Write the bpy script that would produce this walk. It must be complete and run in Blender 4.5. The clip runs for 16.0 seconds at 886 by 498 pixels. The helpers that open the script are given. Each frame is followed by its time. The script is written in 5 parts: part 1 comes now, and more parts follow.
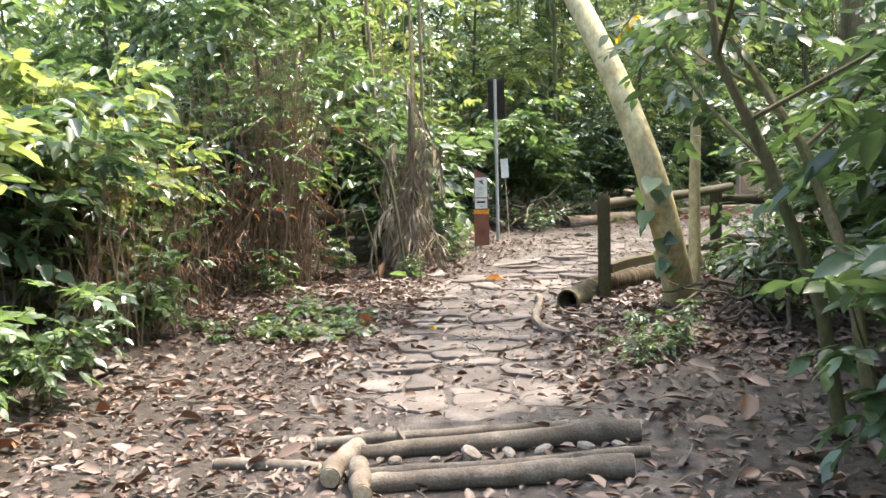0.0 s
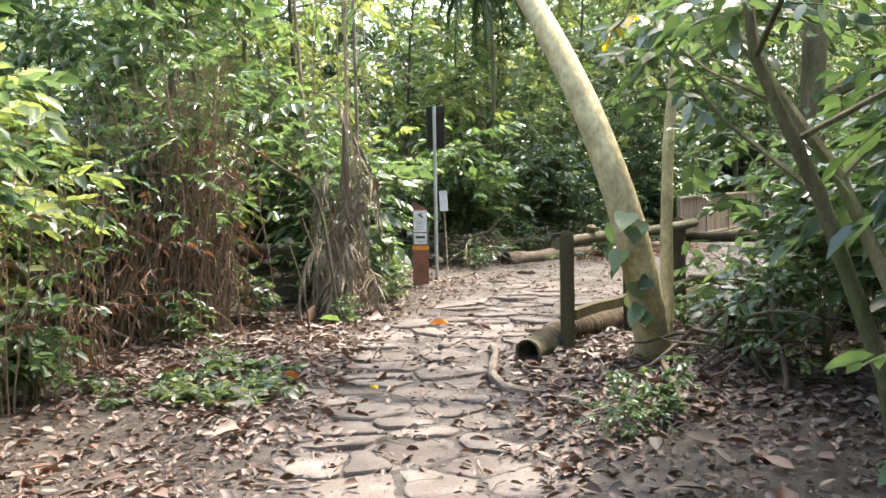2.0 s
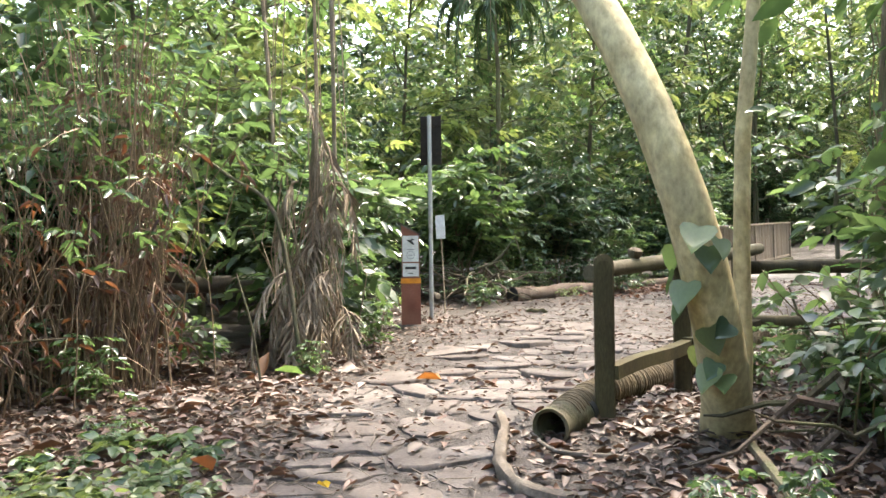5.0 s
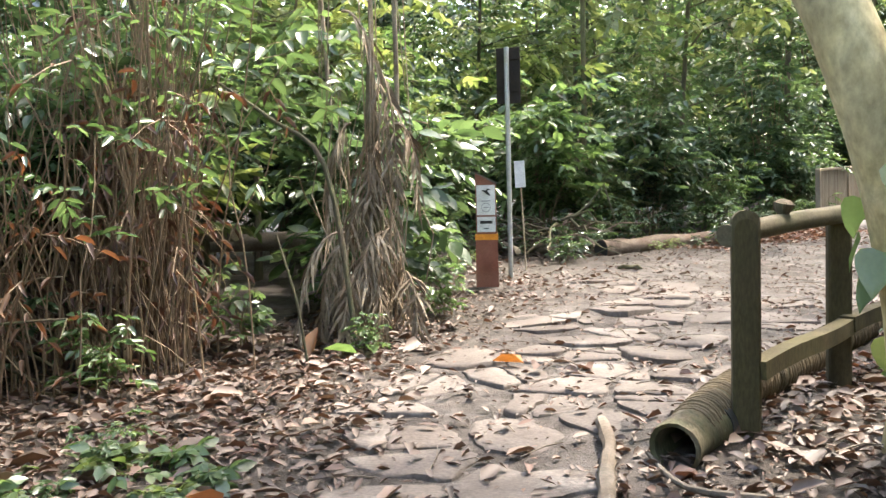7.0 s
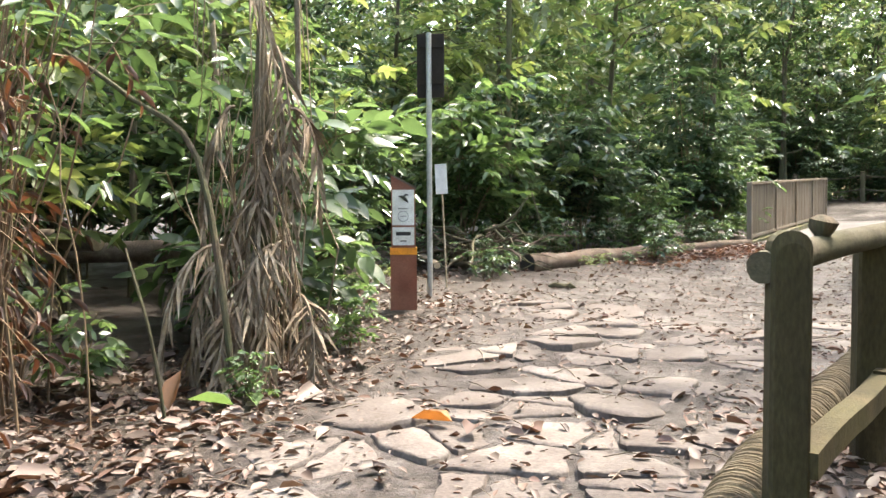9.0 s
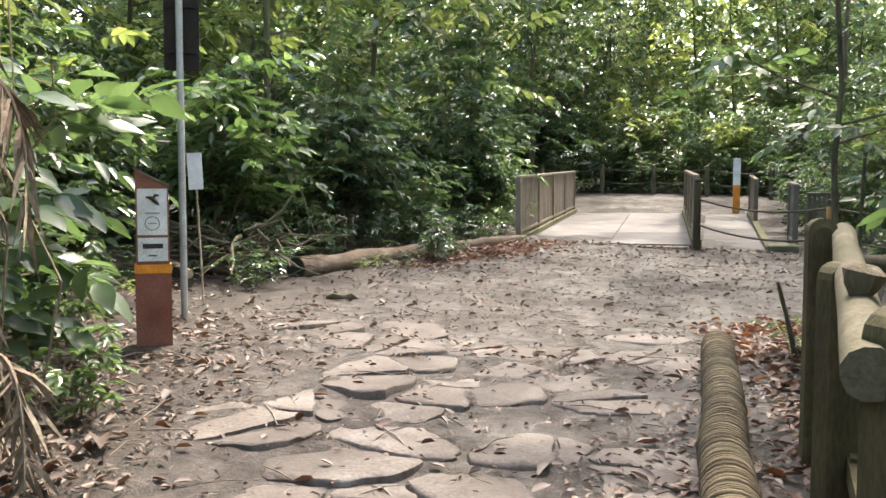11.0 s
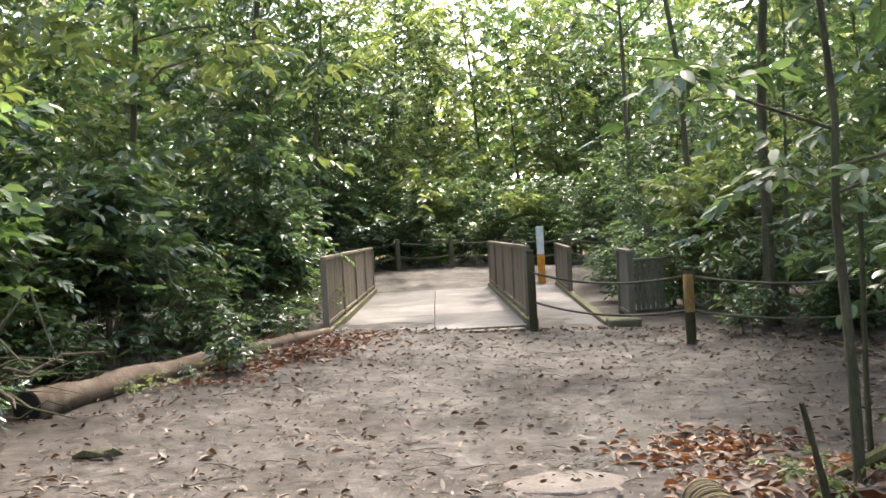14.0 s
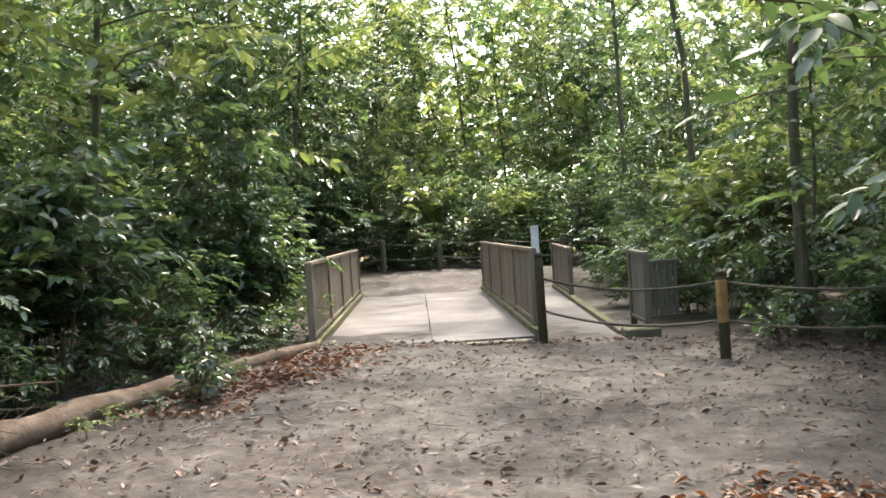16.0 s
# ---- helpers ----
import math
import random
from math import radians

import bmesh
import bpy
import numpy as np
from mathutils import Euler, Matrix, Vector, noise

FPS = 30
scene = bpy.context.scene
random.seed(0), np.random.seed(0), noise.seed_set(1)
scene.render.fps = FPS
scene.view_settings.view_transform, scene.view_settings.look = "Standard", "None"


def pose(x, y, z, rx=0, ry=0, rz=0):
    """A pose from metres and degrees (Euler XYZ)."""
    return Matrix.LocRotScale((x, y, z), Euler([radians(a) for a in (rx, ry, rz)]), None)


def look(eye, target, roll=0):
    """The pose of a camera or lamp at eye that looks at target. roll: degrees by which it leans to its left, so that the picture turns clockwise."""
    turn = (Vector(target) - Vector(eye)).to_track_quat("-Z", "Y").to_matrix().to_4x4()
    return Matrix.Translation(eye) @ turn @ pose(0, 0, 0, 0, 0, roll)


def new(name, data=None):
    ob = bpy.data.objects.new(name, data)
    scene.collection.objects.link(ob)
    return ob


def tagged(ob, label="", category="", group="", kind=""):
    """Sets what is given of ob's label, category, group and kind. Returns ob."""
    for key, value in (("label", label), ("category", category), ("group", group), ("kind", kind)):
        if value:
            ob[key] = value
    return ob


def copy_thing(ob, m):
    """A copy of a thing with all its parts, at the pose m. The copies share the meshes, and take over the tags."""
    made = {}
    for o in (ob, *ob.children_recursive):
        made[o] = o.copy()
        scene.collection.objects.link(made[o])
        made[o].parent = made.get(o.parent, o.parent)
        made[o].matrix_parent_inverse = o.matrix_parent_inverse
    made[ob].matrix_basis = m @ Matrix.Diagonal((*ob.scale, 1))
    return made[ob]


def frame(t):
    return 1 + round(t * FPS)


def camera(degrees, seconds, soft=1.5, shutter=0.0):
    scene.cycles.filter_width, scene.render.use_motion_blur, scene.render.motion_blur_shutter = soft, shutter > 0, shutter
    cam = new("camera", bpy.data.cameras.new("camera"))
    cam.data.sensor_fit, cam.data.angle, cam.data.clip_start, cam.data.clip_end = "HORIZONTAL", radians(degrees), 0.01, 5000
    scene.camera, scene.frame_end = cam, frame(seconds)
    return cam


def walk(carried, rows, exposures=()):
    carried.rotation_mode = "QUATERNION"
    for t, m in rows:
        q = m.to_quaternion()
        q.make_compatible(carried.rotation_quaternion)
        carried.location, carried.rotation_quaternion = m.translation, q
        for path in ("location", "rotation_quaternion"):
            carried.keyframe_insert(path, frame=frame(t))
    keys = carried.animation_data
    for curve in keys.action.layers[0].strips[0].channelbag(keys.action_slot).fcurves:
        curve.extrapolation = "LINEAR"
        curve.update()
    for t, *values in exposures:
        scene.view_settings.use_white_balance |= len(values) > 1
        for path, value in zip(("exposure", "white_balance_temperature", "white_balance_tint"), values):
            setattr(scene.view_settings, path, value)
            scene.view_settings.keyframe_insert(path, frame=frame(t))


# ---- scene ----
cam = camera(55.2, 16.0)
PATH = [
    (0, (0.051, -0.017, 1.522), (-1.262, 1.485, 1.375), -1.5),
    (0.5, (-0.111, 0.123, 1.54), (-1.396, 1.652, 1.433), -1.9),
    (1, (-0.32, 0.261, 1.547), (-1.544, 1.841, 1.48), -1.9),
    (1.5, (-0.552, 0.479, 1.55), (-1.719, 2.102, 1.477), -2.2),
    (2, (-0.832, 0.798, 1.535), (-2.012, 2.411, 1.462), -1.0),
    (2.5, (-1.119, 1.064, 1.516), (-2.302, 2.676, 1.456), -0.8),
    (3, (-1.365, 1.379, 1.496), (-2.54, 2.998, 1.467), -1.4),
    (3.2, (-1.441, 1.536, 1.49), (-2.622, 3.15, 1.484), -0.9),
    (5.3, (-2.193, 2.837, 1.389), (-3.38, 4.447, 1.403), -0.8),
    (5.5, (-2.264, 2.946, 1.38), (-3.461, 4.548, 1.369), -1.0),
    (6, (-2.438, 3.281, 1.398), (-3.677, 4.851, 1.357), -1.6),
    (6.5, (-2.67, 3.548, 1.396), (-3.999, 5.039, 1.288), -1.2),
    (7, (-2.937, 3.809, 1.47), (-4.266, 5.299, 1.362), -1.5),
    (7.5, (-3.148, 4.106, 1.522), (-4.495, 5.577, 1.375), -2.3),
    (8, (-3.376, 4.346, 1.548), (-4.711, 5.827, 1.397), -0.6),
    (8.5, (-3.584, 4.604, 1.517), (-4.784, 6.196, 1.363), -1.6),
    (9, (-3.888, 4.937, 1.474), (-5.058, 6.557, 1.38), -0.3),
    (9.5, (-4.255, 5.215, 1.521), (-5.216, 6.966, 1.421), 0.7),
    (9.7, (-4.359, 5.298, 1.552), (-5.28, 7.07, 1.447), 0.4),
    (11.8, (-5.334, 6.769, 1.624), (-5.736, 8.726, 1.525), -0.2),
    (12, (-5.427, 6.95, 1.621), (-5.77, 8.92, 1.579), -0.4),
    (12.5, (-5.614, 7.335, 1.649), (-5.811, 9.325, 1.65), -1.2),
    (13, (-5.73, 7.717, 1.706), (-5.897, 9.71, 1.708), -1.5),
    (13.5, (-5.906, 8.147, 1.72), (-6.053, 10.141, 1.772), -2.3),
    (14, (-6.023, 8.522, 1.732), (-6.139, 10.518, 1.77), -3.1),
    (14.5, (-6.105, 8.864, 1.758), (-6.22, 10.861, 1.793), -3.1),
    (15, (-6.255, 9.187, 1.798), (-6.334, 11.184, 1.872), -3.3),
    (15.5, (-6.35, 9.46, 1.822), (-6.42, 11.459, 1.811), -3.9),
    (16, (-6.367, 9.797, 1.843), (-6.434, 11.796, 1.875), -3.6),
]
# the clip's camera stops down a little as it turns towards the bright clearing
walk(cam, [(t, look(eye, target, roll)) for t, eye, target, roll in PATH], [(0, 3.18, 6850, 10), (9.0, 3.22, 6850, 10), (11.8, 2.78, 6850, 10), (16, 2.78, 6850, 10)])

# ---- world, sun, exposure ----
SUN_EL, SUN_AZ = 63.0, 12.0   # height above the horizon; bearing from +y towards +x
world = bpy.data.worlds.new("world")
scene.world = world
world.use_nodes = True
wn = world.node_tree
sky = wn.nodes.new("ShaderNodeTexSky")
sky.sky_type = 'NISHITA'
sky.sun_disc = False
sky.sun_elevation = radians(SUN_EL)
sky.sun_rotation = radians(SUN_AZ)
sky.dust_density = 4.0
sky.air_density = 1.4
wn.nodes["Background"].inputs["Strength"].default_value = 0.15
wn.links.new(sky.outputs["Color"], wn.nodes["Background"].inputs["Color"])
sun = new("sun", bpy.data.lights.new("sun", 'SUN'))
sun.data.energy = 1.5
sun.data.angle = radians(2.5)
sun.data.color = (1.0, 0.95, 0.86)
sd = Vector((math.sin(radians(SUN_AZ)) * math.cos(radians(SUN_EL)), math.cos(radians(SUN_AZ)) * math.cos(radians(SUN_EL)), math.sin(radians(SUN_EL))))
sun.matrix_world = look(sd * 50, (0, 0, 0))


# ---- materials ----
def nodes_of(name):
    m = bpy.data.materials.new(name)
    m.use_nodes = True
    nt = m.node_tree
    return m, nt, nt.nodes["Principled BSDF"]


def ramp_node(nt, cols, lo=0.0, hi=1.0):
    r = nt.nodes.new("ShaderNodeValToRGB")
    el = r.color_ramp.elements
    while len(el) < len(cols):
        el.new(0.5)
    for i, c in enumerate(cols):
        el[i].position = lo + (hi - lo) * i / max(1, len(cols) - 1)
        el[i].color = (*c, 1)
    return r


def noise_node(nt, coord, scale, detail=5, stretch=None, rough=0.6):
    n = nt.nodes.new("ShaderNodeTexNoise")
    n.inputs["Scale"].default_value = scale
    n.inputs["Detail"].default_value = detail
    n.inputs["Roughness"].default_value = rough
    src = coord
    if stretch:
        mp = nt.nodes.new("ShaderNodeMapping")
        mp.inputs["Scale"].default_value = stretch
        nt.links.new(coord, mp.inputs["Vector"])
        src = mp.outputs["Vector"]
    nt.links.new(src, n.inputs["Vector"])
    return n


def mix_rgb(nt, fac, a, b, mode='MIX'):
    m = nt.nodes.new("ShaderNodeMix")
    m.data_type = 'RGBA'
    m.blend_type = mode
    for sock, v in ((m.inputs[0], fac), (m.inputs[6], a), (m.inputs[7], b)):
        if isinstance(v, (int, float)):
            sock.default_value = v
        elif isinstance(v, tuple):
            sock.default_value = (*v, 1)
        else:
            nt.links.new(v, sock)
    return m.outputs[2]


def surface(name, cols, stain, scale=6.0, fine=60.0, rough=0.85, bump=0.4, metal=0.0, stretch=None, vary=0.25, depth=0.01, spec=0.3):
    """A rough natural surface: large patches, fine grain, stains, relief; each object a little lighter or darker."""
    m, nt, bs = nodes_of(name)
    inf = nt.nodes.new("ShaderNodeObjectInfo")
    shift = nt.nodes.new("ShaderNodeVectorMath")
    shift.operation = 'MULTIPLY_ADD'
    nt.links.new(inf.outputs["Random"], shift.inputs[0])
    shift.inputs[1].default_value = (37.0, 53.0, 71.0)
    nt.links.new(nt.nodes.new("ShaderNodeTexCoord").outputs["Object"], shift.inputs[2])
    co = shift.outputs[0]
    big = noise_node(nt, co, scale, 6, stretch)
    small = noise_node(nt, co, fine, 4, stretch)
    blot = noise_node(nt, co, scale * 0.37, 3)
    r = ramp_node(nt, cols, 0.32, 0.68)
    nt.links.new(big.outputs["Fac"], r.inputs[0])
    g = ramp_node(nt, [(0.0, 0.0, 0.0), (0.0, 0.0, 0.0), (1, 1, 1), (1, 1, 1)])
    nt.links.new(blot.outputs["Fac"], g.inputs[0])
    c = mix_rgb(nt, g.outputs[0], r.outputs[0], stain)
    gr = ramp_node(nt, [(0.55, 0.55, 0.55), (1.25, 1.25, 1.25)], 0.3, 0.7)
    nt.links.new(small.outputs["Fac"], gr.inputs[0])
    c = mix_rgb(nt, 0.8, c, gr.outputs[0], 'MULTIPLY')
    vr = ramp_node(nt, [(1 - vary,) * 3, (1 + vary,) * 3])
    nt.links.new(inf.outputs["Random"], vr.inputs[0])
    c = mix_rgb(nt, 1.0, c, vr.outputs[0], 'MULTIPLY')
    nt.links.new(c, bs.inputs["Base Color"])
    bs.inputs["Roughness"].default_value = rough
    bs.inputs["Metallic"].default_value = metal
    bs.inputs["Specular IOR Level"].default_value = spec
    add = nt.nodes.new("ShaderNodeMath")
    add.operation = 'MULTIPLY_ADD'
    nt.links.new(small.outputs["Fac"], add.inputs[0])
    add.inputs[1].default_value = 0.5
    nt.links.new(big.outputs["Fac"], add.inputs[2])
    bp = nt.nodes.new("ShaderNodeBump")
    bp.inputs["Strength"].default_value = bump
    bp.inputs["Distance"].default_value = depth
    nt.links.new(add.outputs[0], bp.inputs["Height"])
    nt.links.new(bp.outputs["Normal"], bs.inputs["Normal"])
    return m


def leaf_material(name, cols, glow, trans=0.4, rough=0.26, vary=0.3):
    """Leaves: each its own shade, light shining through, a waxy gloss."""
    m, nt, bs = nodes_of(name)
    geo = nt.nodes.new("ShaderNodeNewGeometry")
    r = ramp_node(nt, cols)
    nt.links.new(geo.outputs["Random Per Island"], r.inputs[0])
    inf = nt.nodes.new("ShaderNodeObjectInfo")
    vr = ramp_node(nt, [(1 - vary, 1 - vary, 1 - vary * 0.6), (1 + vary, 1 + vary * 0.9, 1 + vary * 0.4)])
    nt.links.new(inf.outputs["Random"], vr.inputs[0])
    c = mix_rgb(nt, 1.0, r.outputs[0], vr.outputs[0], 'MULTIPLY')
    co = nt.nodes.new("ShaderNodeTexCoord").outputs["Object"]
    n = noise_node(nt, co, 45, 3)
    gr = ramp_node(nt, [(0.7, 0.7, 0.7), (1.2, 1.2, 1.15)])
    nt.links.new(n.outputs["Fac"], gr.inputs[0])
    c = mix_rgb(nt, 0.7, c, gr.outputs[0], 'MULTIPLY')
    nt.links.new(c, bs.inputs["Base Color"])
    bs.inputs["Roughness"].default_value = rough
    bs.inputs["Specular IOR Level"].default_value = 0.65
    tr = nt.nodes.new("ShaderNodeBsdfTranslucent")
    tc = mix_rgb(nt, 1.0, c, glow, 'MULTIPLY')
    nt.links.new(tc, tr.inputs["Color"])
    mx = nt.nodes.new("ShaderNodeMixShader")
    mx.inputs[0].default_value = trans
    nt.links.new(bs.outputs[0], mx.inputs[1])
    nt.links.new(tr.outputs[0], mx.inputs[2])
    nt.links.new(mx.outputs[0], nt.nodes["Material Output"].inputs["Surface"])
    return m


def ground_material():
    """Bare earth: pale and trodden along the path, dark and loose under the trees."""
    m, nt, bs = nodes_of("earth")
    co = nt.nodes.new("ShaderNodeTexCoord").outputs["Object"]
    at = nt.nodes.new("ShaderNodeAttribute")
    at.attribute_name = "trodden"
    big = noise_node(nt, co, 0.9, 7, None, 0.7)
    mid = noise_node(nt, co, 4.5, 9, None, 0.72)
    small = noise_node(nt, co, 70, 4)
    pale = ramp_node(nt, [(0.022, 0.016, 0.013), (0.045, 0.036, 0.031), (0.072, 0.06, 0.054), (0.125, 0.11, 0.102)], 0.36, 0.66)
    dark = ramp_node(nt, [(0.019, 0.014, 0.011), (0.036, 0.027, 0.021), (0.062, 0.048, 0.039)], 0.3, 0.7)
    for r in (pale, dark):
        nt.links.new(mid.outputs["Fac"], r.inputs[0])
    ad = nt.nodes.new("ShaderNodeMath")
    ad.operation = 'MULTIPLY_ADD'
    nt.links.new(big.outputs["Fac"], ad.inputs[0])
    ad.inputs[1].default_value = 0.9
    nt.links.new(at.outputs["Fac"], ad.inputs[2])
    mr = nt.nodes.new("ShaderNodeMapRange")
    mr.inputs["From Min"].default_value = 0.55
    mr.inputs["From Max"].default_value = 1.15
    nt.links.new(ad.outputs[0], mr.inputs["Value"])
    c = mix_rgb(nt, mr.outputs[0], dark.outputs[0], pale.outputs[0])
    gr = ramp_node(nt, [(0.6, 0.59, 0.58), (1.3, 1.29, 1.27)], 0.3, 0.7)
    nt.links.new(small.outputs["Fac"], gr.inputs[0])
    c = mix_rgb(nt, 0.8, c, gr.outputs[0], 'MULTIPLY')
    nt.links.new(c, bs.inputs["Base Color"])
    wet = nt.nodes.new("ShaderNodeMapRange")
    wet.inputs["From Min"].default_value = 0.4
    wet.inputs["From Max"].default_value = 0.6
    wet.inputs["To Min"].default_value = 0.45
    wet.inputs["To Max"].default_value = 0.85
    nt.links.new(big.outputs["Fac"], wet.inputs["Value"])
    nt.links.new(wet.outputs[0], bs.inputs["Roughness"])
    bs.inputs["Specular IOR Level"].default_value = 0.3
    ad2 = nt.nodes.new("ShaderNodeMath")
    ad2.operation = 'MULTIPLY_ADD'
    nt.links.new(small.outputs["Fac"], ad2.inputs[0])
    ad2.inputs[1].default_value = 0.35
    nt.links.new(mid.outputs["Fac"], ad2.inputs[2])
    bp = nt.nodes.new("ShaderNodeBump")
    bp.inputs["Strength"].default_value = 0.9
    bp.inputs["Distance"].default_value = 0.05
    nt.links.new(ad2.outputs[0], bp.inputs["Height"])
    nt.links.new(bp.outputs["Normal"], bs.inputs["Normal"])
    return m


def plain(name, col, rough=0.5, metal=0.0):
    return surface(name, [tuple(v * 0.85 for v in col), col, tuple(min(1, v * 1.1) for v in col)], tuple(v * 0.7 for v in col), 9, 120, rough, 0.08, metal, vary=0.05, depth=0.002)


M_EARTH = ground_material()
M_STONE = surface("flagstone", [(0.085, 0.069, 0.06), (0.13, 0.109, 0.096), (0.185, 0.162, 0.146)], (0.07, 0.055, 0.047), 3, 45, 0.8, 0.6, vary=0.14, depth=0.014)
M_RUBBLE = surface("pale_rubble", [(0.16, 0.135, 0.11), (0.25, 0.215, 0.18), (0.34, 0.3, 0.255)], (0.14, 0.11, 0.09), 8, 60, 0.85, 0.6, vary=0.2, depth=0.01)
M_BARK = surface("bark", [(0.03, 0.022, 0.015), (0.085, 0.062, 0.042), (0.15, 0.115, 0.08)], (0.07, 0.075, 0.035), 9, 70, 0.9, 0.8, stretch=(1, 1, 0.25), depth=0.02)
M_PALE_BARK = surface("pale_bark", [(0.26, 0.2, 0.095), (0.42, 0.34, 0.178), (0.55, 0.47, 0.275)], (0.36, 0.3, 0.17), 5, 25, 0.8, 0.4, stretch=(1, 1, 0.6), depth=0.012)
M_BROWN_BARK = surface("mossy_brown_bark", [(0.06, 0.045, 0.025), (0.14, 0.105, 0.06), (0.22, 0.17, 0.105)], (0.11, 0.115, 0.045), 6, 50, 0.9, 0.8, stretch=(1, 1, 0.3), depth=0.025)
M_LOG = surface("weathered_log", [(0.085, 0.069, 0.054), (0.165, 0.138, 0.11), (0.26, 0.226, 0.184)], (0.10, 0.076, 0.056), 7, 60, 0.85, 0.7, depth=0.012)
M_ROT = surface("rotten_trunk", [(0.06, 0.043, 0.032), (0.13, 0.097, 0.072), (0.21, 0.168, 0.127)], (0.08, 0.052, 0.036), 6, 60, 0.9, 0.9, depth=0.02)
M_CUT = surface("cut_wood", [(0.35, 0.27, 0.18), (0.5, 0.41, 0.29), (0.58, 0.5, 0.38)], (0.3, 0.22, 0.14), 12, 90, 0.85, 0.5)
M_DARKWOOD = surface("mossy_fence_wood", [(0.02, 0.015, 0.007), (0.046, 0.034, 0.016), (0.082, 0.062, 0.031)], (0.055, 0.046, 0.018), 6, 80, 0.85, 0.6, stretch=(1, 1, 0.3), depth=0.01)
M_RAIL = surface("grey_rail_wood", [(0.058, 0.045, 0.028), (0.105, 0.085, 0.055), (0.16, 0.135, 0.092)], (0.082, 0.074, 0.038), 6, 80, 0.85, 0.6, depth=0.01)
M_SLAT = surface("bridge_slat_wood", [(0.085, 0.062, 0.04), (0.15, 0.112, 0.074), (0.22, 0.172, 0.125)], (0.2, 0.165, 0.125), 3, 60, 0.8, 0.5, stretch=(3, 3, 0.4), vary=0.2, depth=0.008)
M_GREYSLAT = surface("grey_slat_wood", [(0.095, 0.08, 0.06), (0.155, 0.134, 0.105), (0.215, 0.19, 0.156)], (0.15, 0.13, 0.1), 3, 60, 0.8, 0.5, stretch=(3, 3, 0.4), vary=0.2, depth=0.008)
M_CONC = surface("worn_concrete", [(0.115, 0.105, 0.1), (0.165, 0.153, 0.147), (0.22, 0.207, 0.2)], (0.13, 0.114, 0.105), 2.2, 80, 0.85, 0.3, vary=0.06, depth=0.006)
M_MOSS = surface("mossy_curb", [(0.05, 0.055, 0.018), (0.12, 0.12, 0.04), (0.22, 0.2, 0.11)], (0.16, 0.14, 0.1), 4, 50, 0.9, 0.6)
M_ROPE = surface("rope", [(0.06, 0.05, 0.036), (0.1, 0.085, 0.062), (0.15, 0.13, 0.097)], (0.07, 0.064, 0.046), 30, 150, 0.95, 0.6)
M_COIR = surface("coir_roll", [(0.085, 0.064, 0.037), (0.155, 0.119, 0.07), (0.23, 0.182, 0.115)], (0.08, 0.061, 0.036), 9, 120, 0.95, 0.9, vary=0.1)
M_RUST = surface("red_brown_paint", [(0.12, 0.03, 0.018), (0.19, 0.05, 0.03), (0.23, 0.07, 0.045)], (0.25, 0.12, 0.08), 4, 90, 0.55, 0.15, vary=0.02, depth=0.003)
# amber of lit post wood, the light put into the colour
M_AMBER = surface("amber_weathered_wood", [(0.2, 0.1, 0.03), (0.34, 0.19, 0.06), (0.42, 0.27, 0.11)], (0.16, 0.11, 0.05), 6, 80, 0.8, 0.5, stretch=(1, 1, 0.3))
M_ORANGE = plain("orange_paint", (0.75, 0.28, 0.03), 0.5)
M_WHITE = plain("white_panel", (0.8, 0.79, 0.76), 0.45)
M_BLACK = plain("black_ink", (0.03, 0.03, 0.03), 0.5)
M_GREYINK = plain("grey_ink", (0.3, 0.3, 0.3), 0.5)
M_STEEL = surface("galvanised_steel", [(0.36, 0.37, 0.36), (0.46, 0.47, 0.46), (0.55, 0.56, 0.54)], (0.42, 0.4, 0.36), 8, 100, 0.5, 0.1, 0.6, vary=0.03, depth=0.002)
M_SIGNBACK = surface("dark_sign_back", [(0.018, 0.013, 0.009), (0.03, 0.022, 0.014), (0.04, 0.03, 0.02)], (0.02, 0.016, 0.012), 5, 60, 0.95, 0.1, vary=0.02)
M_CANE = surface("dry_cane", [(0.085, 0.05, 0.031), (0.16, 0.1, 0.063), (0.27, 0.185, 0.12)], (0.13, 0.095, 0.055), 3, 50, 0.7, 0.2, stretch=(1, 1, 0.2), vary=0.25, depth=0.003)
M_STRAW = surface("dead_frond", [(0.14, 0.108, 0.074), (0.26, 0.21, 0.15), (0.42, 0.36, 0.275)], (0.15, 0.108, 0.072), 5, 50, 0.85, 0.3, vary=0.3, depth=0.004)
M_TWIG = surface("green_brown_twig", [(0.08, 0.075, 0.03), (0.13, 0.12, 0.05), (0.17, 0.14, 0.08)], (0.13, 0.09, 0.05), 5, 60, 0.8, 0.3)
L_GREEN = leaf_material("leaf_green", [(0.044, 0.076, 0.038), (0.078, 0.122, 0.065), (0.122, 0.172, 0.102)], (1.4, 1.5, 0.85), 0.46)
L_DARK = leaf_material("leaf_dark", [(0.048, 0.082, 0.046), (0.082, 0.126, 0.07), (0.125, 0.172, 0.102)], (1.45, 1.55, 0.85), 0.42, 0.24)
# pale yellow-green foliage; in the woods its lighter colour also stands for sunlight
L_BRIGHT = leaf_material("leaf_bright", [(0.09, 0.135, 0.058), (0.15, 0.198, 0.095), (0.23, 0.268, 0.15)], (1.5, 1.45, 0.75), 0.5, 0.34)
L_YELLOW = leaf_material("leaf_yellow", [(0.55, 0.28, 0.02), (0.6, 0.4, 0.03), (0.5, 0.42, 0.05)], (1.2, 1.1, 0.5), 0.4)
